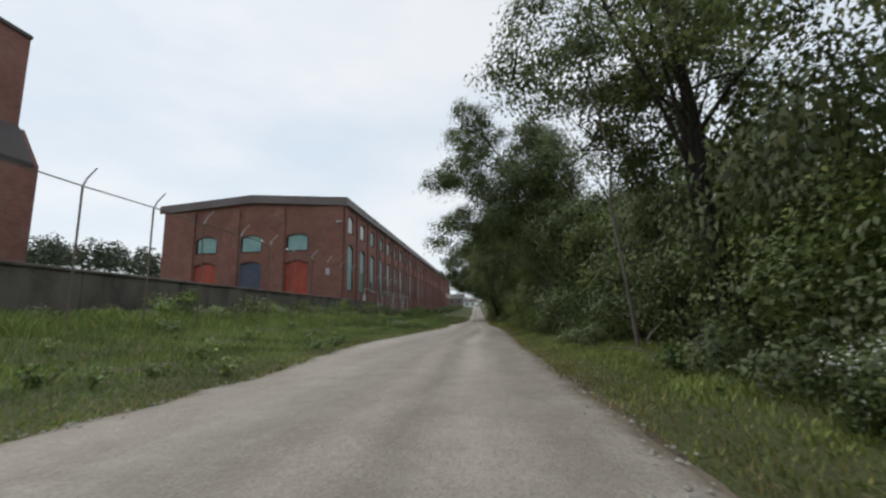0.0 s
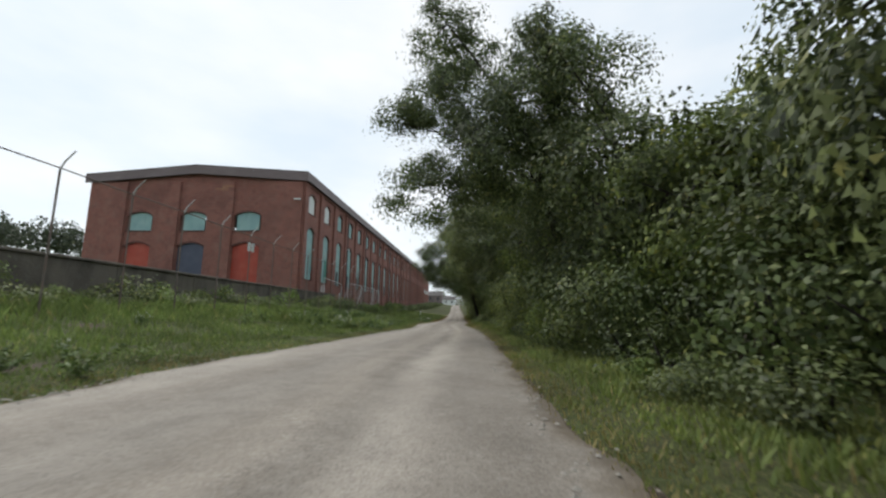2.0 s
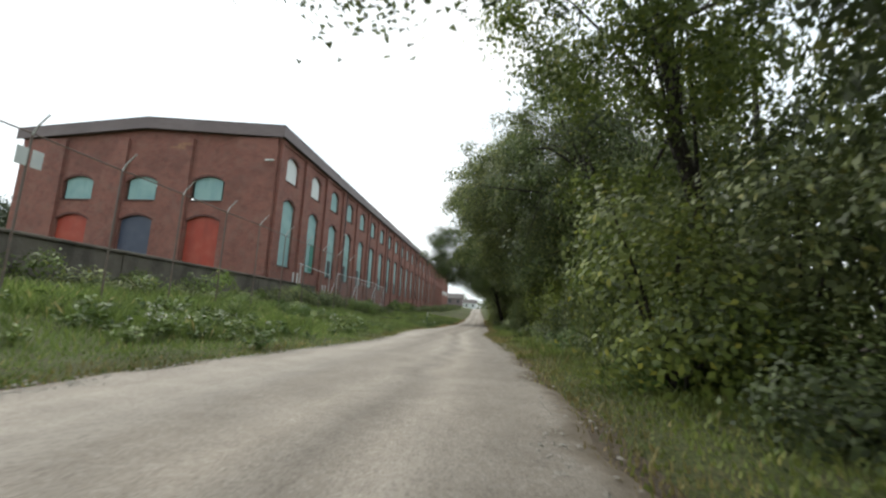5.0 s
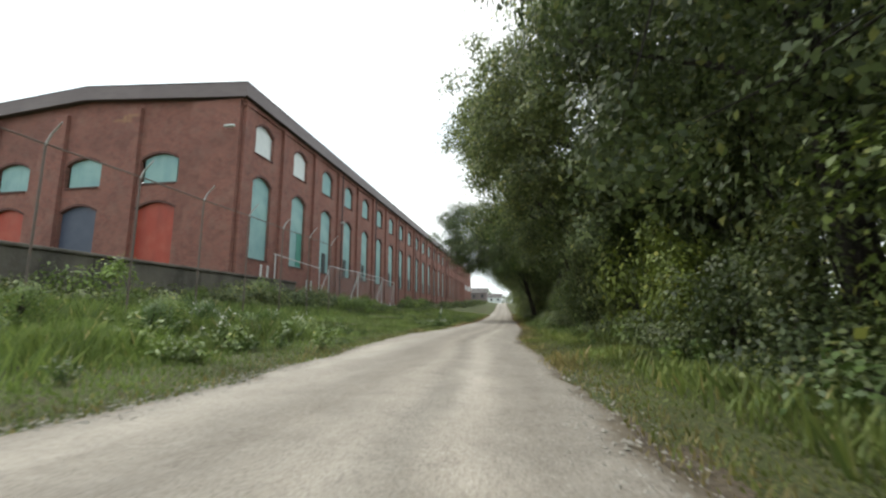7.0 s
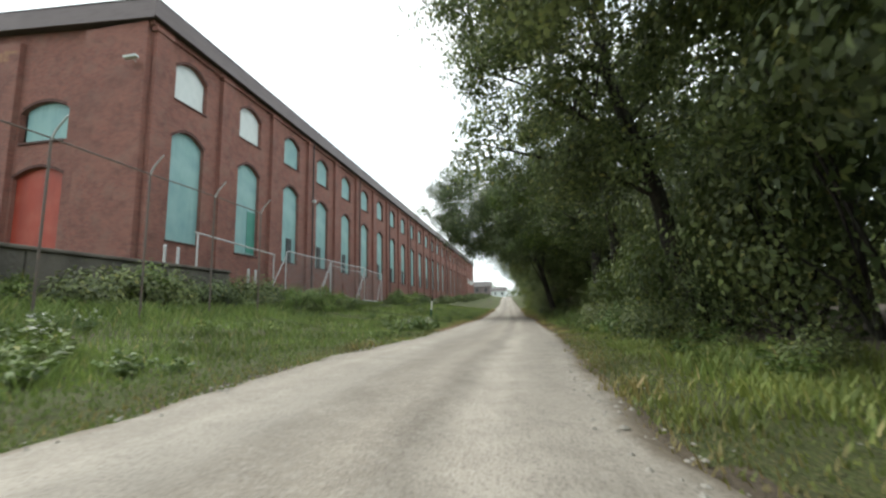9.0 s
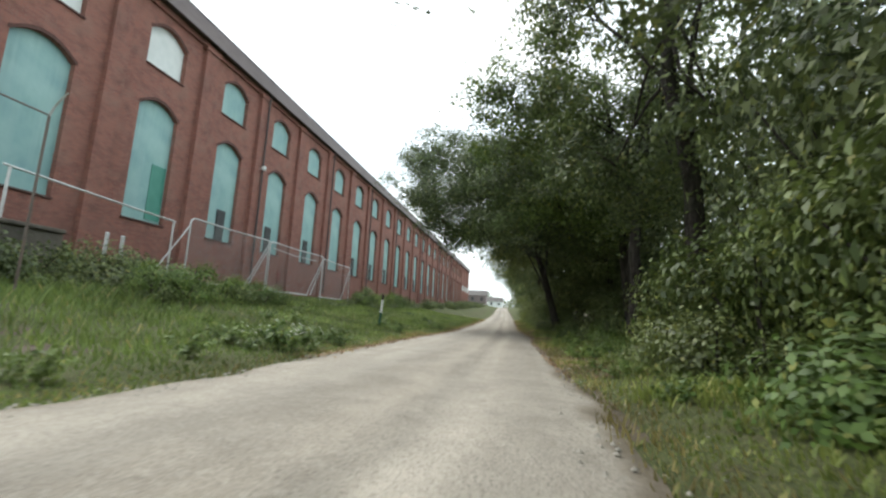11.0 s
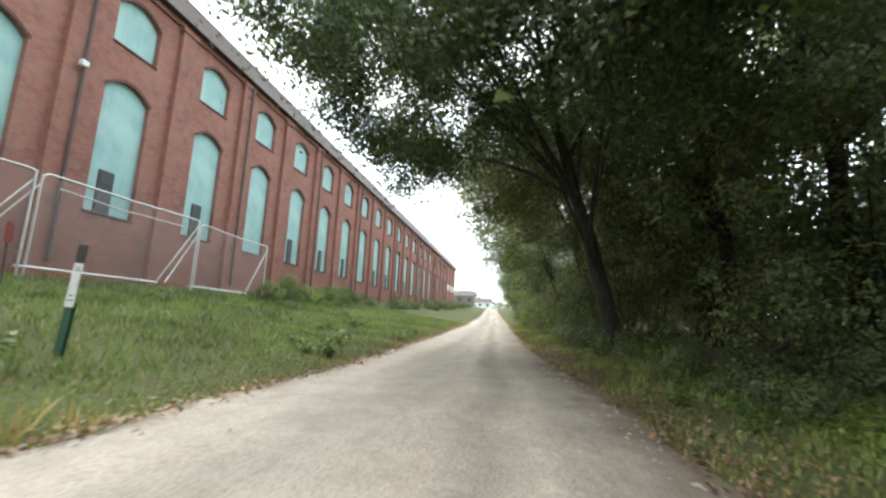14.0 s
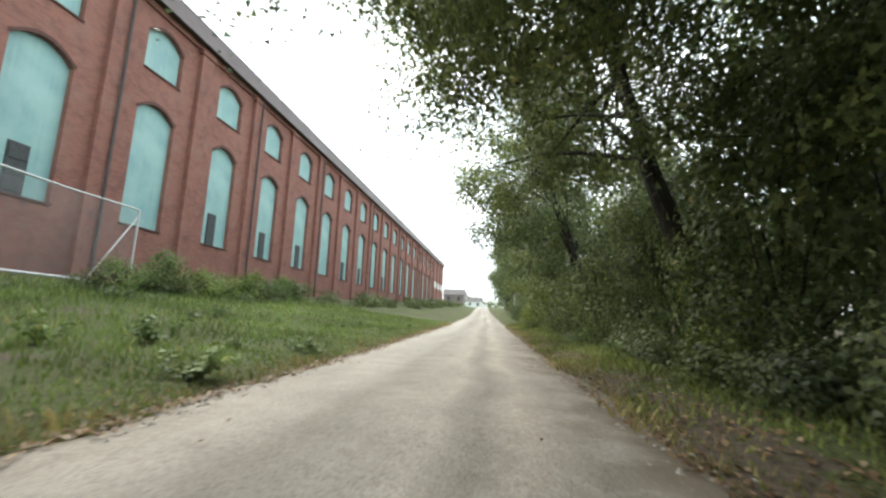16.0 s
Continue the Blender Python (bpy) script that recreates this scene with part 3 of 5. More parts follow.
    faces = [(0, 2, 8, 6), (2, 4, 10, 8), (1, 7, 9, 3), (3, 9, 11, 5), (0, 6, 7, 1), (4, 5, 11, 10), (0, 1, 3, 2), (2, 3, 5, 4), (6, 8, 9, 7), (8, 10, 11, 9)]
    mesh_ob("roof", verts, faces, ROOF, f, "low felt roof")
    bm = bmesh.new()
    box(bm, o - 0.08, o, -o, LENGTH + o, e - th, e - 0.02)
    part("fascia", bm, FASCIA, f, "weathered dark fascia along the eave")
    verts = []
    for y in (-o, -o + 0.08):
        for x, z in zip(xs, (e, r, e)):
            x = x - 0.085 if x > 0 else x
            verts += [(x, y, z - 0.02), (x, y, z - th - 0.1)]
    mesh_ob("fascia", verts, [(0, 1, 3, 2), (2, 3, 5, 4), (6, 8, 9, 7), (8, 10, 11, 9), (1, 7, 9, 3), (3, 9, 11, 5), (0, 6, 7, 1), (4, 5, 11, 10)], FASCIA, f, "weathered dark fascia of the gable")
    bm = bmesh.new()
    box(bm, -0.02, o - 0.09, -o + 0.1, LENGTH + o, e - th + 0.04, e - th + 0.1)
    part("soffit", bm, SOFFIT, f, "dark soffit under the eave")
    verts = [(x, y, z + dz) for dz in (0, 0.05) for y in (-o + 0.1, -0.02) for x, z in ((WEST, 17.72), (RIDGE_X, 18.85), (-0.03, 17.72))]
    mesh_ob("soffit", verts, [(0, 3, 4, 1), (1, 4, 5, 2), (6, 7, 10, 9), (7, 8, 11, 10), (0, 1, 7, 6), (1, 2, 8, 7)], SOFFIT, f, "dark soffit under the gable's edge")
    return f


factory()

# ---- yard edge: retaining wall, fence panels, posts ----


def retaining_wall():
    w = tagged(new("retaining_wall"), "dark stained concrete retaining wall below the yard", "wall", kind="structure")
    rng = random.Random(3)
    for i in range(21):
        y0 = -122 + i * 6.0
        bm = bmesh.new()
        dx = rng.uniform(-0.02, 0.02)
        box(bm, 3.45 + dx, 4.0 + dx, y0 + 0.015, min(y0 + 5.985, 2.2), 0.1, 3.12, 0.03)
        part("wall_panel", bm, CONCRETE, w)
    bm = bmesh.new()
    box(bm, 3.38, 4.10, -122, 2.2, 3.12, 3.27, 0.03)
    part("coping", bm, CONCRETE, w, "weathered concrete coping")
    return w


retaining_wall()


def wire_mesh(length, z0, z1, step=0.09, wide=0.0045):
    """Chain link as thin crossing wires in the plane x = 0, along y."""
    verts, faces = [], []
    h = z1 - z0
    for s in (1, -1):
        k = -int(h / step) - 1
        while k * step < length:
            a, b = k * step, k * step + h
            za, zb = (z0, z1) if s > 0 else (z1, z0)
            ya, yb = max(a, 0), min(b, length)
            if yb > ya:
                pa = lerp(za, zb, (ya - a) / h)
                pb = lerp(za, zb, (yb - a) / h)
                n = len(verts)
                verts += [(0, ya - wide, pa), (0, ya + wide, pa), (0, yb + wide, pb), (0, yb - wide, pb)]
                faces.append((n, n + 1, n + 2, n + 3))
            k += 1
    return verts, faces


def fence_panel(length, top, foot, m, double, label):
    f = tagged(new("fence_panel"), label, "fence", group="fence panels by the factory")
    r = 0.042
    bm = bmesh.new()
    tube(bm, [(0, 0.02, top - 0.35), (0, 0.06, top - 0.12), (0, 0.2, top - 0.02), (0, 0.45, top), (0, length * 0.5, top - 0.05), (0, length - 0.3, top), (0, length - 0.05, top - 0.03)], r, 8)
    part("top_rail", bm, STEEL, f, "galvanised tube")
    bm = bmesh.new()
    tube(bm, [(0, -0.3, foot), (0, length * 0.72, foot - 0.05)], 0.05, 8)
    part("bottom_rail", bm, STEEL, f, "galvanised tube")
    for y in (0.02, length - 0.05):
        bm = bmesh.new()
        tube(bm, [(0, y, foot - 0.35), (0, y, top - 0.3 if y < 1 else top)], r, 8)
        part("post", bm, STEEL, f)
    for y, s in ((0.05, -1), (length - 0.1, -1)):
        bm = bmesh.new()
        tube(bm, [(0.0, y, top - 0.35), (-0.05, y + s * 1.9, foot + 0.05)], 0.032, 8)
        part("brace", bm, STEEL, f, "diagonal tube brace")
    mesh_ob("chain_link", *wire_mesh(length, foot, top - 0.06), MESH_WIRE, f, "thin chain link wire")
    if double:
        bm = bmesh.new()
        tube(bm, [(-0.35, 0.9, top - 0.32), (-0.35, length * 0.45, top - 0.46), (-0.35, length - 0.4, top - 0.42)], 0.032, 8)
        part("stay_wire", bm, STEEL, f, "thin tube behind the top rail")
    f.matrix_basis = m
    return f


fence_panel(6.7, 5.2, 1.95, pose(3.85, 8.25, 0, 0, 0, -2), False, "galvanised tube frame fence panel with chain link mesh")
fence_panel(7.3, 5.2, 1.95, pose(4.05, 15.1, 0, 0, 0, -2), True, "sagging galvanised tube fence panel with chain link mesh")
fence_panel(7.0, 5.1, 1.9, pose(4.2, 22.6, 0, 0, 0, 4), False, "galvanised tube frame fence panel with chain link mesh")


def pipe_post(x, y, z0, z1):
    p = tagged(new("pipe_post"), "short pale steel pipe post on the yard edge", "post", group="pale pipe posts")
    bm = bmesh.new()
    tube(bm, [(0, 0, z0), (0, 0, z1)], 0.07, 10)
    part("pipe", bm, STEEL, p)
    bm = bmesh.new()
    tube(bm, [(0, 0, z1), (0, 0, z1 + 0.05)], [0.085, 0.06], 10)
    part("cap", bm, STEEL, p)
    p.matrix_basis = pose(x, y, 0)
    return p


for x, y, z0, z1 in ((3.75, -2.1, 3.2, 4.1), (3.75, -1.3, 3.2, 4.1), (4.1, 3.75, 1.4, 3.45), (4.1, 4.45, 1.4, 3.45)):
    pipe_post(x, y, z0, z1)


def pipe_rail():
    p = tagged(new("pipe_rail"), "long pale pipe rail along the factory yard", "rail")
    bm = bmesh.new()
    tube(bm, [(3.0, 0.6, 5.28), (3.0, 4.0, 5.12), (3.0, 8.2, 4.94)], 0.045, 8)
    part("rail", bm, STEEL, p)
    for y, z in ((0.8, 5.25), (8.1, 4.92)):
        bm = bmesh.new()
        tube(bm, [(3.0, y, 1.8), (3.0, y, z)], 0.05, 8)
        part("post", bm, STEEL, p)


pipe_rail()


def marker_post():
    p = tagged(new("marker_post"), "slim trail marker post, black top, white band, green steel foot", "post")
    bm = bmesh.new()
    box(bm, -0.028, 0.028, -0.02, -0.012, -0.3, 0.72)
    for s in (-1, 1):
        box(bm, s * 0.032 - 0.006, s * 0.032 + 0.006, -0.02, 0.02, -0.3, 0.72)
        box(bm, s * 0.045 - 0.009, s * 0.045 + 0.009, 0.015, 0.021, -0.3, 0.72)
    part("steel_foot", bm, material("green_post_paint", (0.018, 0.085, 0.055), 0.5, spots=[(9, 4, 0.5, 0.75, (0.09, 0.06, 0.04), 0.5)]), p, "dark green channel steel")
    bm = bmesh.new()
    box(bm, -0.045, 0.045, -0.036, -0.021, 0.66, 1.22, 0.004)
    part("panel", bm, material("marker_white", (0.75, 0.75, 0.72), 0.6, spots=[(9, 4, 0.5, 0.75, (0.42, 0.42, 0.38), 0.6)]), p, "white plastic panel")
    bm = bmesh.new()
    box(bm, -0.048, 0.048, -0.040, -0.018, 1.22, 1.46, 0.006)
    part("black_top", bm, material("marker_black", (0.03, 0.018, 0.015), 0.5), p, "black plastic top")
    bm = bmesh.new()
    for z, w in ((0.74, 0.03), (0.80, 0.02), (1.12, 0.028), (1.15, 0.02)):
        box(bm, -w, w, -0.0385, -0.0362, z, z + 0.014)
    part("label_plate", bm, material("marker_plate", (0.12, 0.12, 0.12), 0.5), p, "small dark bars of writing")
    p.matrix_basis = pose(MX, MY, land(MX, MY) - 0.06, 0, 3.5, 25) @ Matrix.Diagonal((1.1, 1.1, 1.0, 1))


MX, MY = 14.4, 8.05
marker_post()


def red_marker():
    p = tagged(new("red_marker"), "red marker tag on a thin dark stake", "marker")
    bm = bmesh.new()
    tube(bm, [(0, 0, 0), (0.0, 0.03, 1.9)], 0.028, 6)
    part("stake", bm, SOFFIT, p)
    bm = bmesh.new()
    box(bm, 0.03, 0.05, -0.13, 0.13, 1.3, 1.85, 0.01)
    part("tag", bm, material("red_tag", (0.20, 0.035, 0.025), 0.7), p, "faded red tag")
    p.matrix_basis = pose(6.0, 13.2, land(6.0, 13.2) - 0.05, 4, 0, 15)


red_marker()


def wall_lamp(y, z):
    p = tagged(new("wall_lamp"), "small pale floodlight on a brick pilaster", "lamp")
    bm = bmesh.new()
    tube(bm, [(0.26, 0, z), (0.6, 0, z + 0.08)], 0.03, 6)
    part("arm", bm, STEEL, p)
    bm = bmesh.new()
    box(bm, 0.55, 0.80, -0.16, 0.16, z - 0.12, z + 0.16, 0.03)
    part("lamp_head", bm, WHITE_BOARD, p)
    p.matrix_basis = pose(0, y, 0)


wall_lamp(18.35, 11.5)


def gable_fittings():
    lamp = tagged(new("wall_lamp"), "small pale lamp on a bracket at the gable's corner", "lamp")
    bm = bmesh.new()
    tube(bm, [(-0.75, -0.34, 15.25), (-0.75, -0.62, 15.35), (-0.6, -0.85, 15.3)], 0.035, 6)
    part("arm", bm, STEEL, lamp)
    bm = bmesh.new()
    box(bm, -0.95, -0.1, -1.0, -0.72, 15.1, 15.26, 0.03)
    part("lamp_head", bm, WHITE_BOARD, lamp)
    tag = tagged(new("graffiti"), "faded ochre painted marks high on the gable", "graffiti")
    for x, z, w, h in ((-11.4, 16.75, 0.5, 0.16), (-10.75, 16.85, 0.16, 0.62), (-10.3, 16.9, 0.2, 0.7), (-9.75, 17.1, 0.36, 0.18)):
        bm = bmesh.new()
        box(bm, x - w, x + w, -0.352, -0.338, z - h / 2, z + h / 2)
        part("painted_bar", bm, OCHRE, tag)


OCHRE = material("faded_ochre_paint", (0.30, 0.17, 0.10), 0.85, spots=[(3, 4, 0.45, 0.7, (0.22, 0.10, 0.075), 0.8)])
gable_fittings()


def security_fence():
    """Fence along the bank: tall posts with arms that lean out towards the trail, and a top rail."""
    f = tagged(new("security_fence"), "tall steel fence posts with outward arms along the bank", "fence")
    top, rail = 5.3, []
    for k in range(24):
        x, y = 9.0, -69.4 + 2.91 * k
        rail.append((x, y, top - 0.03 * (k % 2)))
        bm = bmesh.new()
        tube(bm, [(x, y, land(x, y) - 0.2), (x, y, top)], 0.032, 8)
        post = part("post", bm, POST_STEEL, f)
        bm = bmesh.new()
        tube(bm, [(x, y, top - 0.05), (x + 0.12, y, top + 0.2), (x + 0.45, y, top + 0.55)], [0.032, 0.027, 0.02], 6)
        part("arm", bm, STEEL, post, "pale angled outward arm")
        if k == 14:
            for dy in (-0.2, 0.2):
                bm = bmesh.new()
                box(bm, x + 0.045, x + 0.07, y + dy - 0.15, y + dy + 0.15, 4.35, 4.85, 0.008)
                part("plate", bm, WHITE_BOARD, post, "small pale plate")
    bm = bmesh.new()
    tube(bm, rail, 0.022, 6)
    part("top_rail", bm, POST_STEEL, f, "thin dark top rail")


POST_STEEL = material("weathered_post_steel", (0.15, 0.125, 0.11), 0.6, 0.25, spots=[(5, 4, 0.45, 0.7, (0.20, 0.13, 0.10), 0.6)])
security_fence()


# ---- second mill building with a raised roof ----


def monitor_building():
    b = tagged(new("mill_building"), "dark red brick mill building with a raised monitor roof", "building")
    y0, y1 = -100.0, -43.0
    bm = bmesh.new()
    box(bm, -24.0, -0.2, y0, y1, 0.5, 8.6)
    part("wall", bm, BRICK, b)
    bm = bmesh.new()
    box(bm, -19.5, -1.3, y0 + 0.4, y1 - 0.3, 10.6, 15.5)
    part("monitor_wall", bm, BRICK, b, "brick clerestory wall")
    for sx, x_in, x_out in ((1, -1.3, -0.12), (-1, -19.5, -24.1)):
        v = [(x, y, z) for y in (y0 - 0.4, y1 - 0.28) for x, z in ((x_in, 10.68), (x_out, 8.66), (x_out, 8.45), (x_in, 10.45))]
        mesh_ob("roof", v, [(0, 1, 2, 3), (7, 6, 5, 4), (0, 4, 5, 1), (1, 5, 6, 2), (2, 6, 7, 3), (3, 7, 4, 0)], SOFFIT, b)
    v = [(x, y, z) for y in (y0, y1 - 0.28) for x, z in ((-1.2, 15.6), (-10.4, 17.5), (-19.6, 15.6), (-19.6, 15.4), (-10.4, 17.3), (-1.2, 15.4))]
    mesh_ob("monitor_roof", v, [(0, 1, 2, 3, 4, 5), (11, 10, 9, 8, 7, 6)] + [(i, i + 6, (i + 1) % 6 + 6, (i + 1) % 6) for i in range(6)], SOFFIT, b)
    v = [(x, y, z) for y in (y1, y1 - 0.3) for x, z in ((-0.2, 8.6), (-24.0, 8.6), (-19.5, 10.6), (-1.3, 10.6))]
    mesh_ob("gable", v, [(0, 1, 2, 3), (7, 6, 5, 4), (0, 4, 5, 1), (1, 5, 6, 2), (2, 6, 7, 3), (3, 7, 4, 0)], BRICK, b)
    for i in range(8):
        ring = arch_panel((1.2, 4.2, 6.6, 0.5))
        mesh_ob("window_panel", [(p[0] - 0.16, p[1] + y1 - 4 - i * 6.5, p[2]) for p in ring[0]], ring[1], TEAL, b, "boarded arched window")
    return b


monitor_building()


# ---- plants ----
PALE_BARK = material("weathered_wood", (0.165, 0.148, 0.122), 0.9, spots=[(12, 4, 0.4, 0.7, (0.09, 0.078, 0.064), 0.6)])


def leaf_quads(centres, normals, size, rng, ratio=0.55, droop=0.0):
    """Folded pointed leaves, one quad each, as vertices (n, 4, 3)."""
    n = len(centres)
    nrm = normals / (np.linalg.norm(normals, axis=1, keepdims=True) + 1e-9)
    ax = rng.normal(size=(n, 3))
    ax[:, 2] -= droop
    ax -= nrm * (ax * nrm).sum(1, keepdims=True)
    ax /= np.linalg.norm(ax, axis=1, keepdims=True) + 1e-9
    side = np.cross(nrm, ax)
    ln = (size * rng.uniform(0.65, 1.35, n))[:, None]
    w = ln * ratio * 0.5
    fold = nrm * (w * 0.35)
    base = centres - ax * ln * 0.5
    tip = centres + ax * ln * 0.5
    return np.stack([base, centres - ax * ln * 0.05 + side * w + fold, tip, centres - ax * ln * 0.05 - side * w + fold], 1)


def leaf_tris(centres, normals, size, rng, ratio=0.6, droop=0.0):
    """Small pointed leaves for the crowns, one triangle each, as vertices (n, 3, 3)."""
    q = leaf_quads(centres, normals, size, rng, ratio, droop)
    base = q[:, 0] * 0.75 + q[:, 2] * 0.25
    side = (q[:, 1] - q[:, 3]) * 0.5
    return np.stack([base + side, q[:, 2], base - side], 1)


def quads_mesh(name, quads, mat):
    n, k = len(quads), quads.shape[1]
    me = bpy.data.meshes.new(name)
    me.vertices.add(k * n)
    me.vertices.foreach_set("co", quads.reshape(-1).astype(np.float32))
    me.loops.add(k * n)
    me.loops.foreach_set("vertex_index", np.arange(k * n, dtype=np.int32))
    me.polygons.add(n)
    me.polygons.foreach_set("loop_start", np.arange(0, k * n, k, dtype=np.int32))
    me.update(calc_edges=True)
    me.materials.append(mat)
    return me


def crown_points(spec, rng, seed, gap=-0.10):
    """Leaf clusters on the upper and outer side of many clumps, which sit on lobed ellipsoids with gaps between them."""
    out = []
    for cx, cy, cz, rx, ry, rz, dens in spec:
        area = rx * ry + ry * rz + rx * rz
        size = min(1.0, (area / 12) ** 0.5)
        n = int(dens * 0.085 * area / size ** 2)
        for _ in range(n):
            v = Vector(rng.normal(size=3)).normalized()
            lobe = 0.84 + 0.42 * noise.noise(v * 1.7 + Vector((seed * 3.1, cx, cy)))
            r = rng.uniform(0.2, 1.0) ** 0.45 * lobe
            c = Vector((cx + v.x * rx * r, cy + v.y * ry * r, cz + v.z * rz * r))
            if noise.noise(c * 0.45 + Vector((seed, 0, 0))) < gap:
                continue
            cr = rng.uniform(0.5, 1.15) * size
            for _ in range(int(4 + 7 * cr * cr / size ** 2)):
                o = (Vector(rng.normal(size=3)).normalized() + v * 0.55 + Vector((0, 0, 0.35))).normalized()
                q = rng.uniform(0.55, 1.1) * cr
                out.append((c + Vector((o.x * q, o.y * q, o.z * q * 0.8 - 0.2 * cr)), (o + v * 0.5).normalized()))
    return out


def crown_mesh(spec, seed, leaf, per, spread, mat, gap=-0.10, fine=True):
    rng = np.random.default_rng(seed)
    pts = crown_points(spec, rng, seed, gap)
    c = np.array([p[0] for p in pts])
    o = np.array([p[1] for p in pts])
    c, o = np.repeat(c, per, 0), np.repeat(o, per, 0)
    off = rng.normal(size=c.shape) * spread * np.array([1, 1, 0.62])
    off[:, 2] -= 0.35 * (off[:, :2] ** 2).sum(1) / max(spread, 0.1)
    nrm = rng.normal(size=c.shape) * 0.42 + o * 1.0 + np.array([0, 0, 0.6]) + off * (0.5 / spread)
    return quads_mesh("crown", (leaf_tris if fine else leaf_quads)(c + off, nrm, leaf, rng, 0.6, 0.6), mat), [p[0] for p in pts]


def limbs_mesh(base, top, spec, tips, seed, radius, limbs=12, twigs=46):
    """Tapered trunk with limbs that reach into the crown and finer twigs."""
    rng = random.Random(seed)
    base, top = Vector(base), Vector(top)
    trunk = bmesh.new()
    n = 9
    line = []
    for i in range(n + 1):
        f = i / n
        p = base.lerp(top, f) + Vector((rng.uniform(-1, 1), rng.uniform(-1, 1), 0)) * 0.18 * (f * (1.4 - f)) * 1.6
        line.append(p)
    tube(trunk, line, [radius * (1.25 if i == 0 else 1.08 - 0.75 * i / n) for i in range(n + 1)], 9)
    limb_list = []
    tops = rng.sample(tips, min(limbs, len(tips)))
    lines = []
    for t in tops:
        f = rng.uniform(0.3, 0.95)
        s = line[int(f * n)]
        mid = s.lerp(t, 0.5) + Vector((rng.uniform(-0.3, 0.3), rng.uniform(-0.3, 0.3), rng.uniform(0.1, 0.7)))
        pts = [s, s.lerp(mid, 0.55) + Vector((0, 0, 0.1)), mid, mid.lerp(t, 0.6), t]
        r = radius * rng.uniform(0.2, 0.36)
        br = bmesh.new()
        tube(br, pts, [r, r * 0.8, r * 0.6, r * 0.4, r * 0.15], 6)
        limb_list.append(br)
        lines.append(pts)
    for t in rng.sample(tips, min(twigs, len(tips))):
        near, br = min(((q, bb) for ps, bb in zip(lines, limb_list) for q in ps[1:]), key=lambda q: (q[0] - t).length)
        if (near - t).length < 3.2:
            m2 = near.lerp(t, 0.5) + Vector((rng.uniform(-0.2, 0.2), rng.uniform(-0.2, 0.2), rng.uniform(-0.1, 0.25)))
            tube(br, [near, m2, t], [0.025, 0.017, 0.006], 4)
    return trunk, limb_list


def tree(base, top, spec, seed, radius=0.2, leaf=0.135, per=78, spread=0.25, mat=None, label="", limbs=12, group="trees along the trail", bark=None):
    t = tagged(new("tree"), label or "leafy broadleaf tree with a dark trunk beside the trail", "tree", group=group)
    z = land(base[0], base[1]) - 0.12
    b = (base[0], base[1], z)
    near = seed in (14, 15, 32, 17, 18, 19, 20, 21, 22, 31, 33, 35, 36)
    if near:
        leaf, per = 0.125, 54
    if seed in (23, 24):
        spread = 0.32
    me, tips = crown_mesh(spec, seed, leaf, per, spread, mat or LEAF_A, -0.43 if seed == 23 else -0.36 if seed in (16, 24) else -0.5 if 17 <= seed <= 28 or seed > 32 else -0.3, not near)
    trunk, br = limbs_mesh(b, top, spec, tips, seed, radius, limbs)
    part("trunk", trunk, bark or BARK, t, "smooth pale trunk" if bark else "rough dark bark trunk")
    for bb in br:
        part("limb", bb, BARK, t)
    crown = new("crown", me)
    crown.parent = t
    crown["label"] = "many small green leaves"
    return t


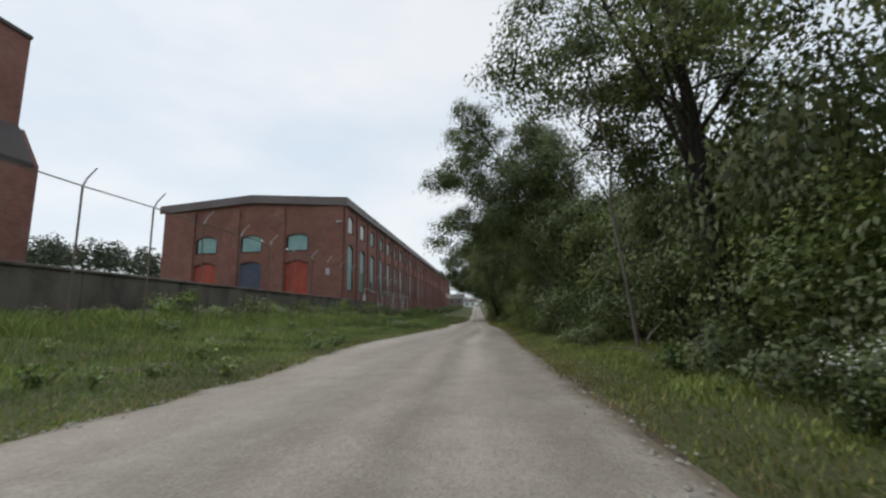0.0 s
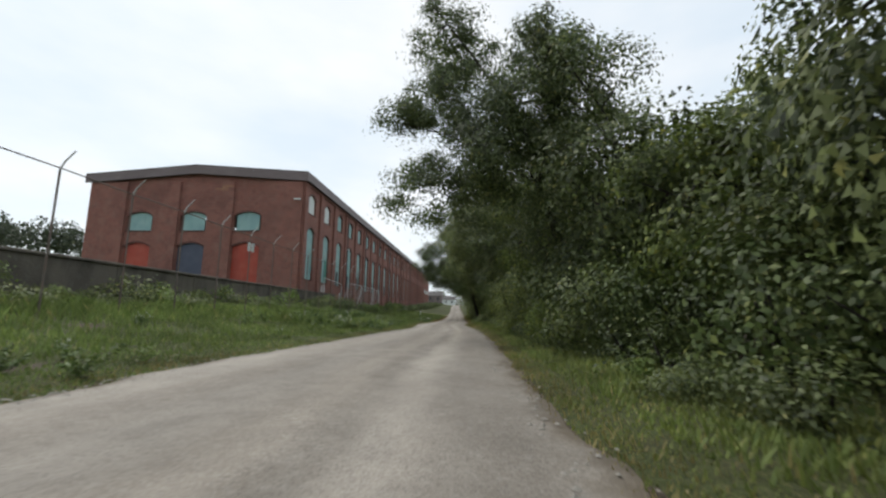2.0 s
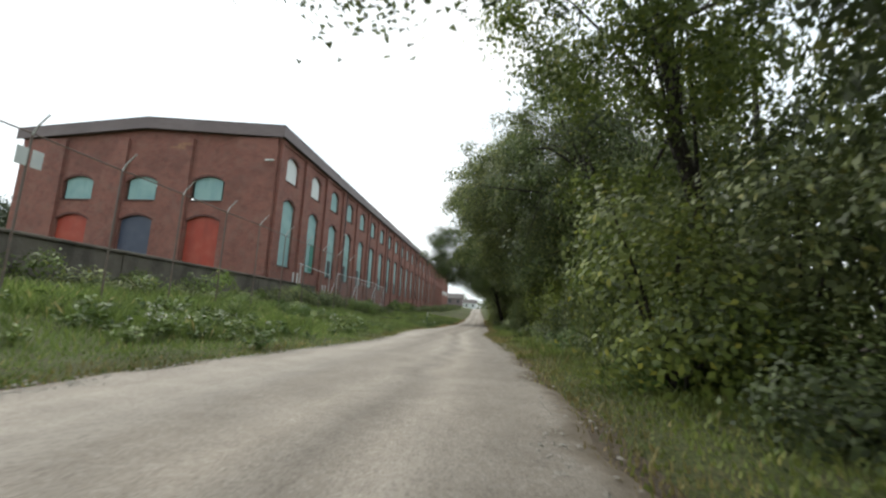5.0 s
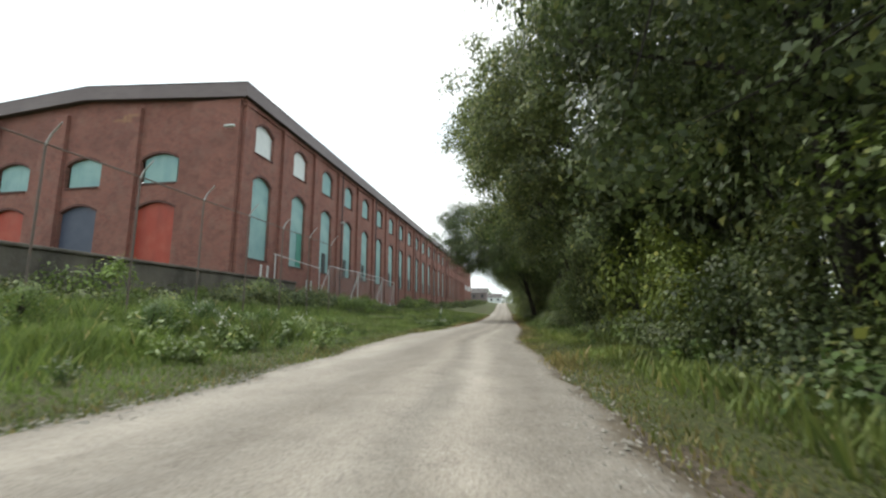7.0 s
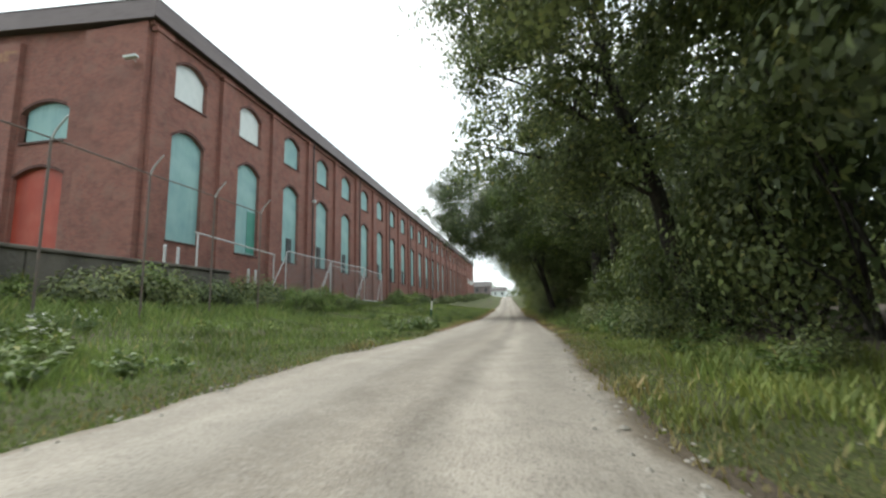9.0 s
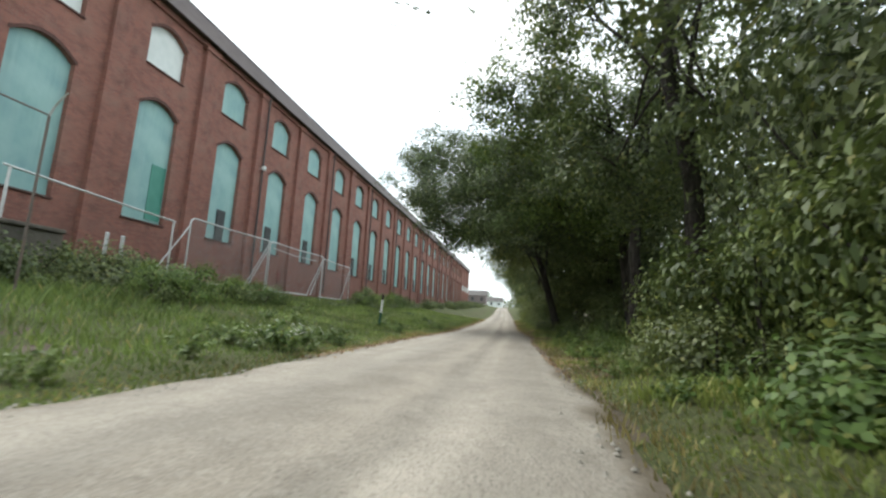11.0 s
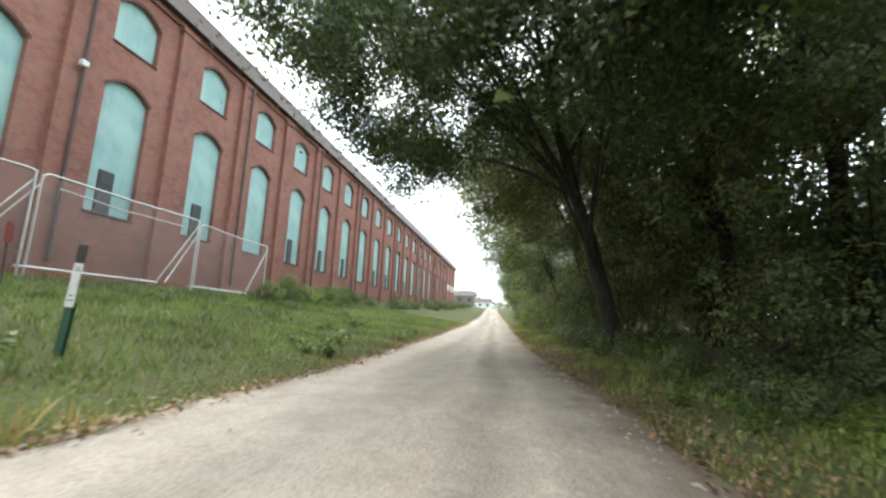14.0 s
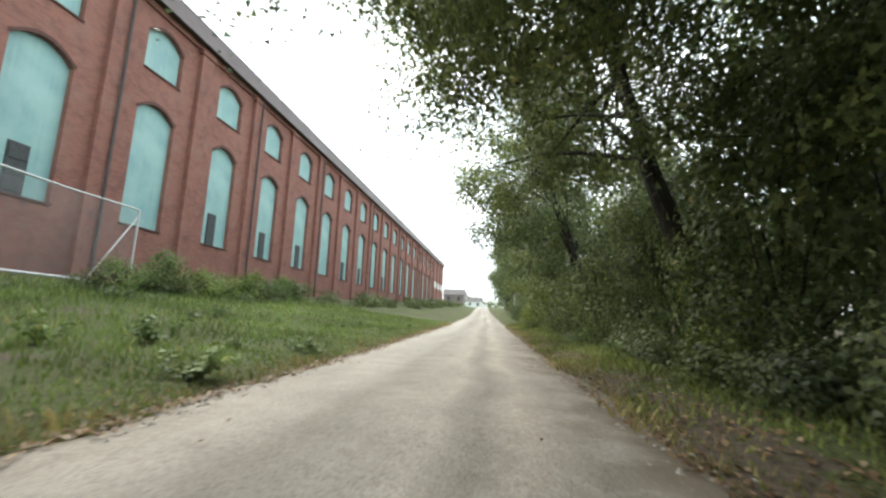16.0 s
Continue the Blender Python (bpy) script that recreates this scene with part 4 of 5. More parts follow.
D = 12
TREES = [
    ((27.2, -57.5), (26.4, -57, 9), [(26.6, -57, 6.6, 3.2, 3.4, 5.2, D)], 11, 0.2),
    ((28.4, -47.4), (28.0, -47.2, 10), [(28.2, -47.2, 6.4, 2.5, 2.6, 5.0, D)], 14, 0.2),
    ((27.4, -40.2), (26.6, -40.3, 5.8), [(26.0, -40.6, 4.1, 2.8, 2.8, 3.3, 15), (24.9, -38.6, 7.8, 2.2, 2.2, 2.8, 14), (24.8, -38.3, 10.6, 1.5, 1.6, 1.7, 11)], 15, 0.18),
    ((26.4, -36.0), (23.2, -35.8, 10.5), [(24.0, -36, 8.2, 3.5, 3.6, 5.0, 16), (20.4, -34.8, 6.2, 1.8, 2.0, 1.5, 14), (20.1, -35.4, 9.6, 1.6, 1.8, 1.4, 14), (21.0, -35.8, 12.2, 2.1, 2.4, 2.0, 16), (22.4, -37.0, 7.6, 1.9, 2.2, 2.4, 14)], 16, 0.2),
    ((26.3, -29.0), (24.9, -29, 11), [(24.9, -29, 7.6, 3.1, 3.6, 5.4, D)], 17, 0.22),
    ((25.7, -22.5), (24.6, -22.4, 11), [(24.4, -22.4, 7.4, 2.9, 3.5, 5.6, D)], 18, 0.22),
    ((24.8, -14.5), (24.0, -14.3, 10), [(22.8, -14.5, 8.0, 3.3, 3.7, 4.8, 15), (20.8, -13.0, 9.0, 2.4, 2.4, 2.9, 22), (23.9, -17.6, 9.6, 2.4, 2.6, 2.7, 14)], 19, 0.24),
    ((24.7, -8.0), (22.2, -8, 10.5), [(22.3, -8, 7.4, 3.2, 3.6, 5.0, 15), (20.4, -7.6, 10.2, 2.3, 2.8, 2.7, 20)], 20, 0.24),
    ((24.5, -1.0), (23.4, -1, 11), [(23.4, -1, 7.8, 2.8, 3.3, 5.4, D)], 21, 0.22),
    ((24.9, 7.0), (23.8, 7, 11), [(23.9, 7.0, 8.2, 3.2, 3.6, 4.4, 12), (20.9, 4.3, 9.0, 2.0, 2.8, 2.4, 10), (20.3, 3.6, 7.7, 1.7, 2.0, 2.4, 15), (22.0, 6.0, 5.3, 1.9, 1.8, 0.9, 12)], 22, 0.22),
    ((22.7, 15.4), (20.4, 14.6, 9.5), [(20.8, 12.6, 8.6, 3.9, 5.4, 2.9, 21), (22.6, 18.5, 9.0, 3.6, 4.4, 3.4, 12), (22.4, 9.5, 6.6, 2.4, 2.6, 2.6, D), (17.4, 10.4, 7.2, 2.1, 2.2, 1.6, 11), (17.0, 14.5, 6.8, 2.2, 3.0, 1.7, 12), (15.9, 16.5, 6.3, 1.5, 2.2, 1.2, 9), (16.2, 15.0, 10.2, 2.7, 3.3, 2.9, 18), (14.1, 13.2, 8.8, 1.7, 2.2, 1.8, 10), (21.6, 10.4, 7.4, 2.2, 2.6, 1.7, 20), (20.6, 16.8, 7.4, 2.2, 2.8, 1.8, 9), (20.2, 5.4, 5.4, 1.2, 1.8, 1.6, 8)], 23, 0.22),
    ((26.8, 13.0), (25.9, 13, 10), [(25.4, 13.0, 7.2, 3.2, 3.6, 5.0, 15)], 27, 0.2),
    ((26.4, 19.0), (25.4, 18.8, 10), [(25.0, 18.8, 6.8, 3.0, 3.6, 5.2, 15)], 28, 0.2),
    ((23.9, 22.5), (21.4, 23.5, 10), [(21.6, 24.5, 7.4, 3.1, 3.7, 4.4, 12), (18.0, 20.4, 7.2, 2.2, 3.2, 2.1, 13), (20.3, 18.5, 6.3, 1.9, 2.3, 1.9, 15), (18.8, 27.5, 6.2, 1.6, 2.4, 1.8, 9)], 24, 0.26),
    ((23.6, 32.0), (21.0, 32.6, 9.5), [(20.9, 33, 6.8, 2.9, 3.7, 4.6, D)], 25, 0.24),
    ((23.3, 41.0), (21.2, 41, 10), [(21.2, 41, 7.0, 3.0, 4.0, 5.2, 7)], 26, 0.24),
]
TREES += [
    ((26.2, -18.6), (25.4, -18.4, 10), [(25.0, -18.4, 6.6, 2.7, 3.0, 4.8, 20), (24.2, -15.6, 5.4, 1.6, 2.4, 2.4, 14), (23.7, -16.3, 4.0, 1.0, 2.0, 1.8, 16), (23.7, -12.4, 4.8, 1.2, 2.2, 1.8, 14)], 33, 0.2),
    ((26.0, 16.2), (25.0, 16.2, 10), [(24.8, 16.4, 6.2, 2.5, 3.0, 4.2, 15), (23.6, 20.5, 5.4, 2.0, 2.4, 2.6, 12)], 34, 0.2),
    ((23.9, 3.3), (24.7, 3.7, 9), [(24.0, 3.8, 7.0, 2.3, 2.7, 4.0, 13)], 36, 0.2),
    ((27.8, -43.6), (27.2, -43.4, 4.4), [(26.6, -43.6, 3.2, 2.4, 2.6, 2.2, 15)], 35, 0.18),
]
for bxy, top, spec, seed, rad in TREES:
    tree(bxy, top, spec, seed, rad, label="large spreading tree whose branches overhang the trail" if seed in (16, 23, 24) else "", mat=LEAF_B if seed in (17, 22, 35) else None)
tree((25.25, -50.2), (24.7, -49.8, 8.4), [(23.9, -48.2, 9.2, 1.9, 2.2, 2.4, 11), (25.5, -48.9, 7.0, 1.1, 1.3, 1.5, 9)], 31, 0.048, per=64, label="slender pale-barked sapling leaning towards the trail", limbs=4, bark=PALE_BARK)
tree((27.0, -51.0), (26.2, -50.6, 11), [(26.4, -51.2, 9.0, 2.6, 2.8, 3.6, D)], 32, 0.2)

# woods behind, fewer and larger leaves
BACK = []
for i in range(3):
    b = tagged(new("tree"), "tall dense woodland tree behind the first row", "tree", group="woodland trees")
    me, tips = crown_mesh([(0, 0, 8.2, 4.0, 4.0, 6.6, 7.5)], 50 + i, 0.32, 20, 0.6, LEAF_A)
    tr, br = limbs_mesh((0, 0, -0.3), (0.3, 0.2, 13), None, tips, 50 + i, 0.24, 9, 14)
    part("trunk", tr, BARK, b)
    for bb in br:
        part("limb", bb, BARK, b)
    c = new("crown", me)
    c.parent = b
    BACK.append(b)
rng = random.Random(8)
spots = []
for k in range(24):
    y = -66 + k * 5.4
    spots.append((road_right(y) + 10.0 + rng.uniform(-1.5, 1.5), y + rng.uniform(-1, 1)))
# extra trees closer in, added to keep skylight out of the undergrowth
for y in (-19, -15, -11, -7, 23):
    spots.append((road_right(y) + 7.2 + rng.uniform(-0.8, 0.8), y + rng.uniform(-1, 1)))
for k in range(12):
    y = 47 + k * 7.5
    spots.append((road_right(y) + 4.4 + rng.uniform(-0.8, 0.8), y))
for k, (x, y) in enumerate(spots):
    b = BACK[k % 3]
    s = rng.uniform(0.85, 1.12) * (0.84 if -50 < y < -18 else 1.0)
    m = pose(x, y, land(x, y), 0, 0, rng.uniform(0, 360)) @ Matrix.Diagonal((s, s, s * rng.uniform(0.9, 1.1), 1))
    if k < 3:
        b.matrix_basis = m
    else:
        c = copy_thing(b, Matrix.Identity(4))
        c.matrix_basis = m


def shrub_kind(seed, h, mat, label, leaf=0.1, per=36, r=1.15):
    s = tagged(new("shrub"), label, "shrub", group="shrubs under the trees")
    me, tips = crown_mesh([(0, 0, h * 0.52, r, r, h * 0.56, 10)], seed, leaf, per, 0.24, mat, -0.6, per < 30)
    rng2 = random.Random(seed)
    for t in rng2.sample(tips, 6):
        bm = bmesh.new()
        tube(bm, [(rng2.uniform(-0.2, 0.2), rng2.uniform(-0.2, 0.2), -0.15), (t.x * 0.4, t.y * 0.4, t.z * 0.5), tuple(t)], [0.035, 0.024, 0.008], 5)
        part("stem", bm, BARK, s)
    c = new("foliage", me)
    c.parent = s
    return s


SHRUBS = [shrub_kind(70, 2.6, LEAF_A, "dense dark green shrub at the wood's edge"), shrub_kind(71, 3.2, LEAF_A, "tall dark green shrub hung with vines"),
          shrub_kind(72, 2.2, LEAF_B, "bright yellow-green shrub at the wood's edge", 0.09, 48), shrub_kind(73, 1.4, LEAF_A, "low leafy bush beside the verge", 0.095, 34, 0.95)]
SHRUBS.append(shrub_kind(74, 3.2, LEAF_A, "tall dark shrub in the shade behind the first row", 0.14, 21))
used = set()
rng = random.Random(21)


def put_shrub(k, x, y, s, sz=1.0):
    m = pose(x, y, land(x, y) - 0.04, 0, 0, rng.uniform(0, 360)) @ Matrix.Diagonal((s, s, s * sz, 1))
    if k not in used:
        used.add(k)
        SHRUBS[k].matrix_basis = m
    else:
        copy_thing(SHRUBS[k], Matrix.Identity(4)).matrix_basis = m


y = -62.0
while y < 60:
    r = road_right(y)
    dark = -0.5 < y < 19
    k = rng.choices((0, 1, 2, 3), (5, 4, 2, 2))[0]
    hollow = -17.5 < y < -10.5
    if hollow:
        k = rng.choice((1, 3))
    if not dark:
        if not -53 < y < -49.2:
            put_shrub(k, r + (4.0 if hollow else 3.0 if -24 < y < -8 else 3.1 if -9 < y < 4 else 3.0 if y < -46 else 2.6 if y < 19 else 2.1) + rng.uniform(-0.35, 0.9), y, rng.uniform(0.65, 1.2), rng.uniform(0.75, 1.3))
        put_shrub(4, r + 4.4 + rng.uniform(-0.5, 0.5), y + rng.uniform(0, 1), rng.uniform(1.0, 1.35), rng.uniform(1.2, 1.75))
    else:
        put_shrub(3, r + (2.3 if y > 13 else 3.6) + rng.uniform(-0.5, 0.8), y, rng.uniform(0.5, 0.9))
        put_shrub(4, r + 5.4 + rng.uniform(-0.4, 0.6), y, rng.uniform(0.7, 1.0))
        put_shrub(4, r + 7.0 + rng.uniform(-0.5, 1.0), y, rng.uniform(1.2, 1.6))
    y += rng.uniform(1.7, 2.3)
for x, y, s in ((24.4, -38.3, 1.0), (23.4, -33.0, 1.0), (24.5, -27.0, 1.2), (24.6, -25.0, 1.15), (24.6, -29.2, 1.1), (24.4, -41.2, 0.9), (24.4, -4.0, 1.15), (24.6, -5.6, 1.05), (23.9, -2.0, 1.0)):
    put_shrub(2, x + 0.4, y, s)

# creepers and low bushes that spill from the wood's edge down to the verge


def verge(y):
    """Width of the mown strip between the trail and the undergrowth."""
    return table(y, [(-60, 1.9), (-52, 1.7), (-47, 1.35), (-39, 1.15), (-32, 1.35), (-26, 1.6), (-16, 2.1), (-10, 1.6), (-5, 1.35), (2, 1.25), (7, 1.2), (12, 1.7), (20, 1.4), (45, 1.2)])


CREEP = [shrub_kind(76, 0.95, LEAF_A, "low mound of dark creeper at the verge", 0.082, 32, 0.85), shrub_kind(77, 1.5, LEAF_C, "leafy creeper climbing over low brush", 0.08, 34, 0.9),
         shrub_kind(78, 0.75, HERB, "bright green low weeds at the verge", 0.09, 31, 0.7)]
SHRUBS += CREEP
y = -61.0
while y < 44:
    hollow = -17.5 < y < -10.5 or y > -0.8
    e = road_right(y) + verge(y)
    k = rng.choices((5, 6, 7), (5, 2, 2) if not hollow else (5, 0, 1))[0]
    size = rng.uniform(0.55, 1.15) if not hollow else rng.uniform(0.4, 0.75)
    if not -53.2 < y < -48.8:
        put_shrub(k, e + 0.5 * size + rng.uniform(-0.1, 0.35), y, size, rng.uniform(0.7, 1.1))
    if not hollow and not -54 < y < -48.5 and rng.random() < 0.6:
        put_shrub(6, e + 1.25 + rng.uniform(-0.1, 0.5), y + 0.5, rng.uniform(0.9, 1.5), rng.uniform(0.8, 1.5))
    y += rng.uniform(1.1, 1.7)
put_shrub(7, 22.85, 2.6, 0.5, 1.5)
put_shrub(7, 23.4, 2.3, 0.45, 1.3)

# bank weeds and bushes on the yard side
WEEDS = [shrub_kind(80, 1.5, HERB, "tall green roadside weeds on the bank", 0.10, 29, 0.8), shrub_kind(81, 1.2, LEAF_A, "dark scrubby bush on the bank", 0.12, 24, 1.0)]


def scrub_mass(name, kinds, places, label, keep=0.55, seed=5):
    """Many bushes that nobody could count, as one object: the kinds' foliage set down at places (kind, x, y, size, stretch), with fewer and larger leaves."""
    g = np.random.default_rng(seed)
    rows = []
    for me in kinds:
        q = np.empty(len(me.vertices) * 3, np.float32)
        me.vertices.foreach_get("co", q)
        rows.append(q.reshape(len(me.polygons), -1, 3))
    out = []
    for k, x, y, size, stretch in places:
        q = rows[k][g.random(len(rows[k])) < keep]
        mid = q.mean(1, keepdims=True)
        q = mid + (q - mid) * keep ** -0.5
        a = g.uniform(0, 6.28)
        turn = np.array([[math.cos(a), -math.sin(a), 0], [math.sin(a), math.cos(a), 0], [0, 0, 1]])
        out.append((q @ turn.T) * np.array([size, size, size * stretch]) + np.array([x, y, land(x, y) - 0.04]))
    return tagged(new(name, quads_mesh(name, np.concatenate(out), kinds[0].materials[0])), label, "scrub", kind="stuff")


K0 = len(SHRUBS)
SHRUBS += WEEDS
for x, y, k, s in ((13.4, -20.6, K0, 0.9), (12.6, -19.2, K0, 1.0), (12.0, -17.6, K0, 0.9), (13.2, -16.4, K0, 0.75), (11.0, -21.5, K0, 1.0), (10.2, -15.5, K0, 0.9), (12.3, -23.5, K0, 0.9), (11.2, -12.5, K0, 0.7)):
    put_shrub(k, x, y, s * 0.62)
FOL = [[o.data for o in w.children if o.name.startswith("foliage")][0] for w in WEEDS]
mass = [(1, 5.0 + rng.uniform(-0.4, 1.8), -59 + i * 1.5, rng.uniform(0.55, 0.95), 0.8) for i in range(42)]
mass += [(1, 4.75 + rng.uniform(-0.2, 0.5), -40 + i * 1.7 + rng.uniform(-0.5, 0.5), rng.uniform(0.8, 1.35), rng.uniform(0.7, 1.2)) for i in range(26)]
scrub_mass("bank_scrub", FOL, [(0, *m[1:]) for m in mass[::3]], "tall green weeds along the foot of the retaining wall", seed=6)
scrub_mass("bank_scrub", FOL[1:], [(0, *m[1:]) for q, m in enumerate(mass) if q % 3], "dark scrub along the foot of the retaining wall")
mass = [(0, 6.4 + rng.uniform(-0.7, 2.2), 4 + i * 1.7, rng.uniform(0.4, 0.7), 0.6) for i in range(24)] + [(0, 6.5 + rng.uniform(-1.5, 1.5), 48 + i * 4.5, rng.uniform(1.0, 1.6), 1.0) for i in range(20)]
scrub_mass("bank_scrub", FOL[1:], mass, "low dark scrub along the foot of the factory", 0.5, 7)
for i in range(16):
    put_shrub(K0 if i % 3 else K0 + 1, 6.3 + rng.uniform(0, 3.2), 1.5 + i * 0.5, rng.uniform(0.55, 0.9), rng.uniform(0.8, 1.1))
for x, y, sc in ((5.2, -6.5, 1.5), (5.6, -4.6, 1.7), (5.0, -3.2, 1.6), (6.0, -1.8, 1.5), (5.4, 0.2, 1.5), (6.2, 1.8, 1.4), (5.2, 3.0, 1.5), (4.6, 4.4, 1.2), (6.8, 3.6, 1.3)):
    put_shrub(K0 + 1, x, y, sc)
for i in range(6):
    put_shrub(K0 + 1, 3.6 + rng.uniform(-0.5, 0.9), 4.2 + i * 0.8, rng.uniform(0.6, 0.9))
for i in range(14):
    put_shrub(K0 if i % 2 else K0 + 1, 5.4 + rng.uniform(-0.5, 1.0), 26 + i * 1.1, rng.uniform(0.85, 1.2))
for i in range(9):
    put_shrub(4, 27.4 + rng.uniform(-0.6, 0.8), 13 + i * 2.2, rng.uniform(1.0, 1.4))
for x, y, k, s in ((24.6, 11.6, 0, 0.8), (25.5, 13.6, 0, 1.0), (24.6, 9.4, 3, 0.8), (25.6, 10.4, 0, 0.9), (22.5, 14.9, 3, 0.5), (22.4, 16.1, 3, 0.6), (22.3, 17.2, 3, 0.6), (22.2, 18.4, 3, 0.65), (22.6, 8.2, 3, 0.4), (23.2, 7.4, 3, 0.5)):
    put_shrub(k, x, y, s)
PALE_BUSH = shrub_kind(79, 2.5, LEAF_Y, "yellow-green bush leaning out from the dark wood's edge", 0.105, 30, 0.85)
for i, (x, y, s, sz) in enumerate(((24.2, -18.1, 0.95, 1.5), (24.5, -19.5, 0.85, 1.25), (23.9, -40.6, 0.5, 1.2), (24.3, -32.6, 0.7, 1.0))):
    b = PALE_BUSH if i == 0 else copy_thing(PALE_BUSH, Matrix.Identity(4))
    b.matrix_basis = pose(x, y, land(x, y) - 0.04, 0, 0, 70 * i) @ Matrix.Diagonal((s, s, s * sz, 1))
put_shrub(0, 27.0, -51.2, 1.1)
put_shrub(0, 26.8, -49.2, 1.0)
put_shrub(1, 28.4, -52.6, 1.2)
put_shrub(3, 23.5, 13.9, 0.6)
put_shrub(3, 24.2, 17.0, 0.8)


def blades(name, rows, mat, label):
    """Grass as many single bent blades."""
    q = quads_mesh(name, rows, mat)
    return tagged(new(name, q), label, "grass", kind="stuff")


def grass_rows(n, pick, height, seed, wide=0.012):
    rng3 = np.random.default_rng(seed)
    out = np.zeros((n, 4, 3))
    i = 0
    while i < n:
        x, y = pick(rng3)
        z = land(x, y)
        if noise.noise(Vector((x * 0.7, y * 0.7, seed))) < rng3.uniform(-0.9, 0.0) or rng3.uniform() < 0.9 * bare(x, y):
            continue
        h = height(x, y) * rng3.uniform(0.5, 1.3)
        a = rng3.uniform(0, 2 * math.pi)
        lean = h * rng3.uniform(0.1, 0.7)
        dx, dy = math.cos(a), math.sin(a)
        w = wide * rng3.uniform(0.6, 1.5)
        b = np.array((x, y, z - 0.02))
        s = np.array((-dy * w, dx * w, 0))
        out[i, 0], out[i, 1] = b - s, b + s
        out[i, 2] = b + np.array((dx * lean * 0.45, dy * lean * 0.45, h * 0.62)) + s * 0.7
        out[i, 3] = b + np.array((dx * lean, dy * lean, h))
        i += 1
    return out


def near_y(g):
    return g.uniform(-61, 44)


def left_pick(g):
    y = near_y(g)
    return road_left(y) - 0.02 - (road_left(y) - 4.1) * g.uniform(0, 1) ** 2.1, y


def right_pick(g):
    y = near_y(g)
    return road_right(y) + 0.02 + 3.0 * g.uniform(0, 1) ** 1.1, y


def edge_pick(g):
    y = near_y(g)
    return (road_right(y) - 0.14 + abs(g.normal()) * 0.33, y) if g.uniform() < 0.62 else (road_left(y) + 0.05 - abs(g.normal()) * 0.3, y)


def left_height(x, y):
    d = road_left(y) - x
    return 0.06 + 0.12 * smooth(0.3, 3.0, d) * (1.0 if y < 2 else 0.75) + (0.35 if y < 4 else 0.12) * smooth(5, 10, d)


def right_height(x, y):
    return 0.05 + 0.08 * smooth(0.3, 2.0, x - road_right(y)) + (0.10 if y > -30 else 0.04) * smooth(0.15, 0.45, noise.noise(Vector((x, y * 0.6, 9))))


blades("grass", grass_rows(150000, left_pick, left_height, 1, 0.013), GRASS_A, "rough green grass on the bank beside the trail")
blades("grass", grass_rows(100000, right_pick, right_height, 2, 0.012), GRASS_VERGE, "uneven green verge grass under the trees")
blades("grass", grass_rows(22000, edge_pick, lambda x, y: 0.08 + (0.12 if y > -30 else 0.03) * smooth(0.2, 0.5, noise.noise(Vector((x * 0.8, y * 0.5, 3)))), 3, 0.009), GRASS_DRY, "dry straw-coloured grass along the trail's edges")


def tall_pick(g):
    y = g.uniform(-30, -13)
    return road_left(y) - 1.6 - 5.5 * g.uniform(0, 1) ** 0.8, y


def tall_height(x, y):
    return 0.12 + 0.36 * smooth(-0.1, 0.45, noise.noise(Vector((x * 0.45, y * 0.35, 2)))) * smooth(-13, -17, y)


blades("tall_grass", grass_rows(16000, tall_pick, tall_height, 8, 0.009), GRASS_A, "tall lush grass standing on the bank")
blades("tall_grass", grass_rows(11000, lambda g: (lambda y: (road_right(y) + verge(y) * (0.45 + 0.65 * g.uniform()), y))(g.uniform(-61, -8)), lambda x, y: 0.08 + 0.17 * smooth(0.0, 0.45, noise.noise(Vector((x * 0.5, y * 0.4, 12)))), 9, 0.011), GRASS_A, "rank green grass at the foot of the undergrowth")


def broadleaf(seed, label, mat, h=0.42, leaf=0.10, flowers=False):
    """A low spreading weed: stems with leaves in whorls."""
    s = tagged(new("weed"), label, "weed", group="broadleaf weeds on the banks")
    g = np.random.default_rng(seed)
    c, nrm = [], []
    for k in range(6):
        bm = bmesh.new()
        a, lean = g.uniform(0, 6.28), g.uniform(0.1, 0.5)
        top = np.array((math.cos(a) * lean, math.sin(a) * lean, h * g.uniform(0.55, 1.2)))
        tube(bm, [(0.06 * math.cos(a), 0.06 * math.sin(a), -0.03), tuple(top * (0.6, 0.6, 0.6)), tuple(top)], [0.007, 0.005, 0.003], 4)
        part("stem", bm, mat, s)
        for f in np.linspace(0.2, 1.0, 9):
            for q in range(3):
                b2 = g.uniform(0, 6.28)
                c.append(top * (f * 0.9 + 0.05) + np.array((math.cos(b2), math.sin(b2), 0)) * leaf * 0.55)
                nrm.append((math.cos(b2) * 0.5, math.sin(b2) * 0.5, 1.0))
    fo = new("foliage", quads_mesh("foliage", leaf_quads(np.array(c), np.array(nrm) + g.normal(size=(len(c), 3)) * 0.25, leaf, g, 0.62), mat))
    fo.parent = s
    if flowers:
        cc = np.array([p for p in c if p[2] > h * 0.55])[::2] + np.array((0, 0, 0.05))
        fl = new("blossom", quads_mesh("blossom", leaf_quads(np.repeat(cc, 3, 0) + g.normal(size=(3 * len(cc), 3)) * 0.02, g.normal(size=(3 * len(cc), 3)) + np.array([0, 0, 1.0]), 0.03, g, 0.9), PETAL))
        fl.parent = s
        fl["label"] = "small white flowers"
    return s


PETAL = material("white_petals", (0.75, 0.75, 0.70), 0.6)
HERBS = [broadleaf(41, "low green broadleaf weed on the bank", HERB), broadleaf(42, "dark green leafy weed in the grass", HERB, 0.42, 0.11), broadleaf(43, "green weed with small white flowers", HERB, 0.5, 0.09, True)]
hr = random.Random(77)
seen = set()


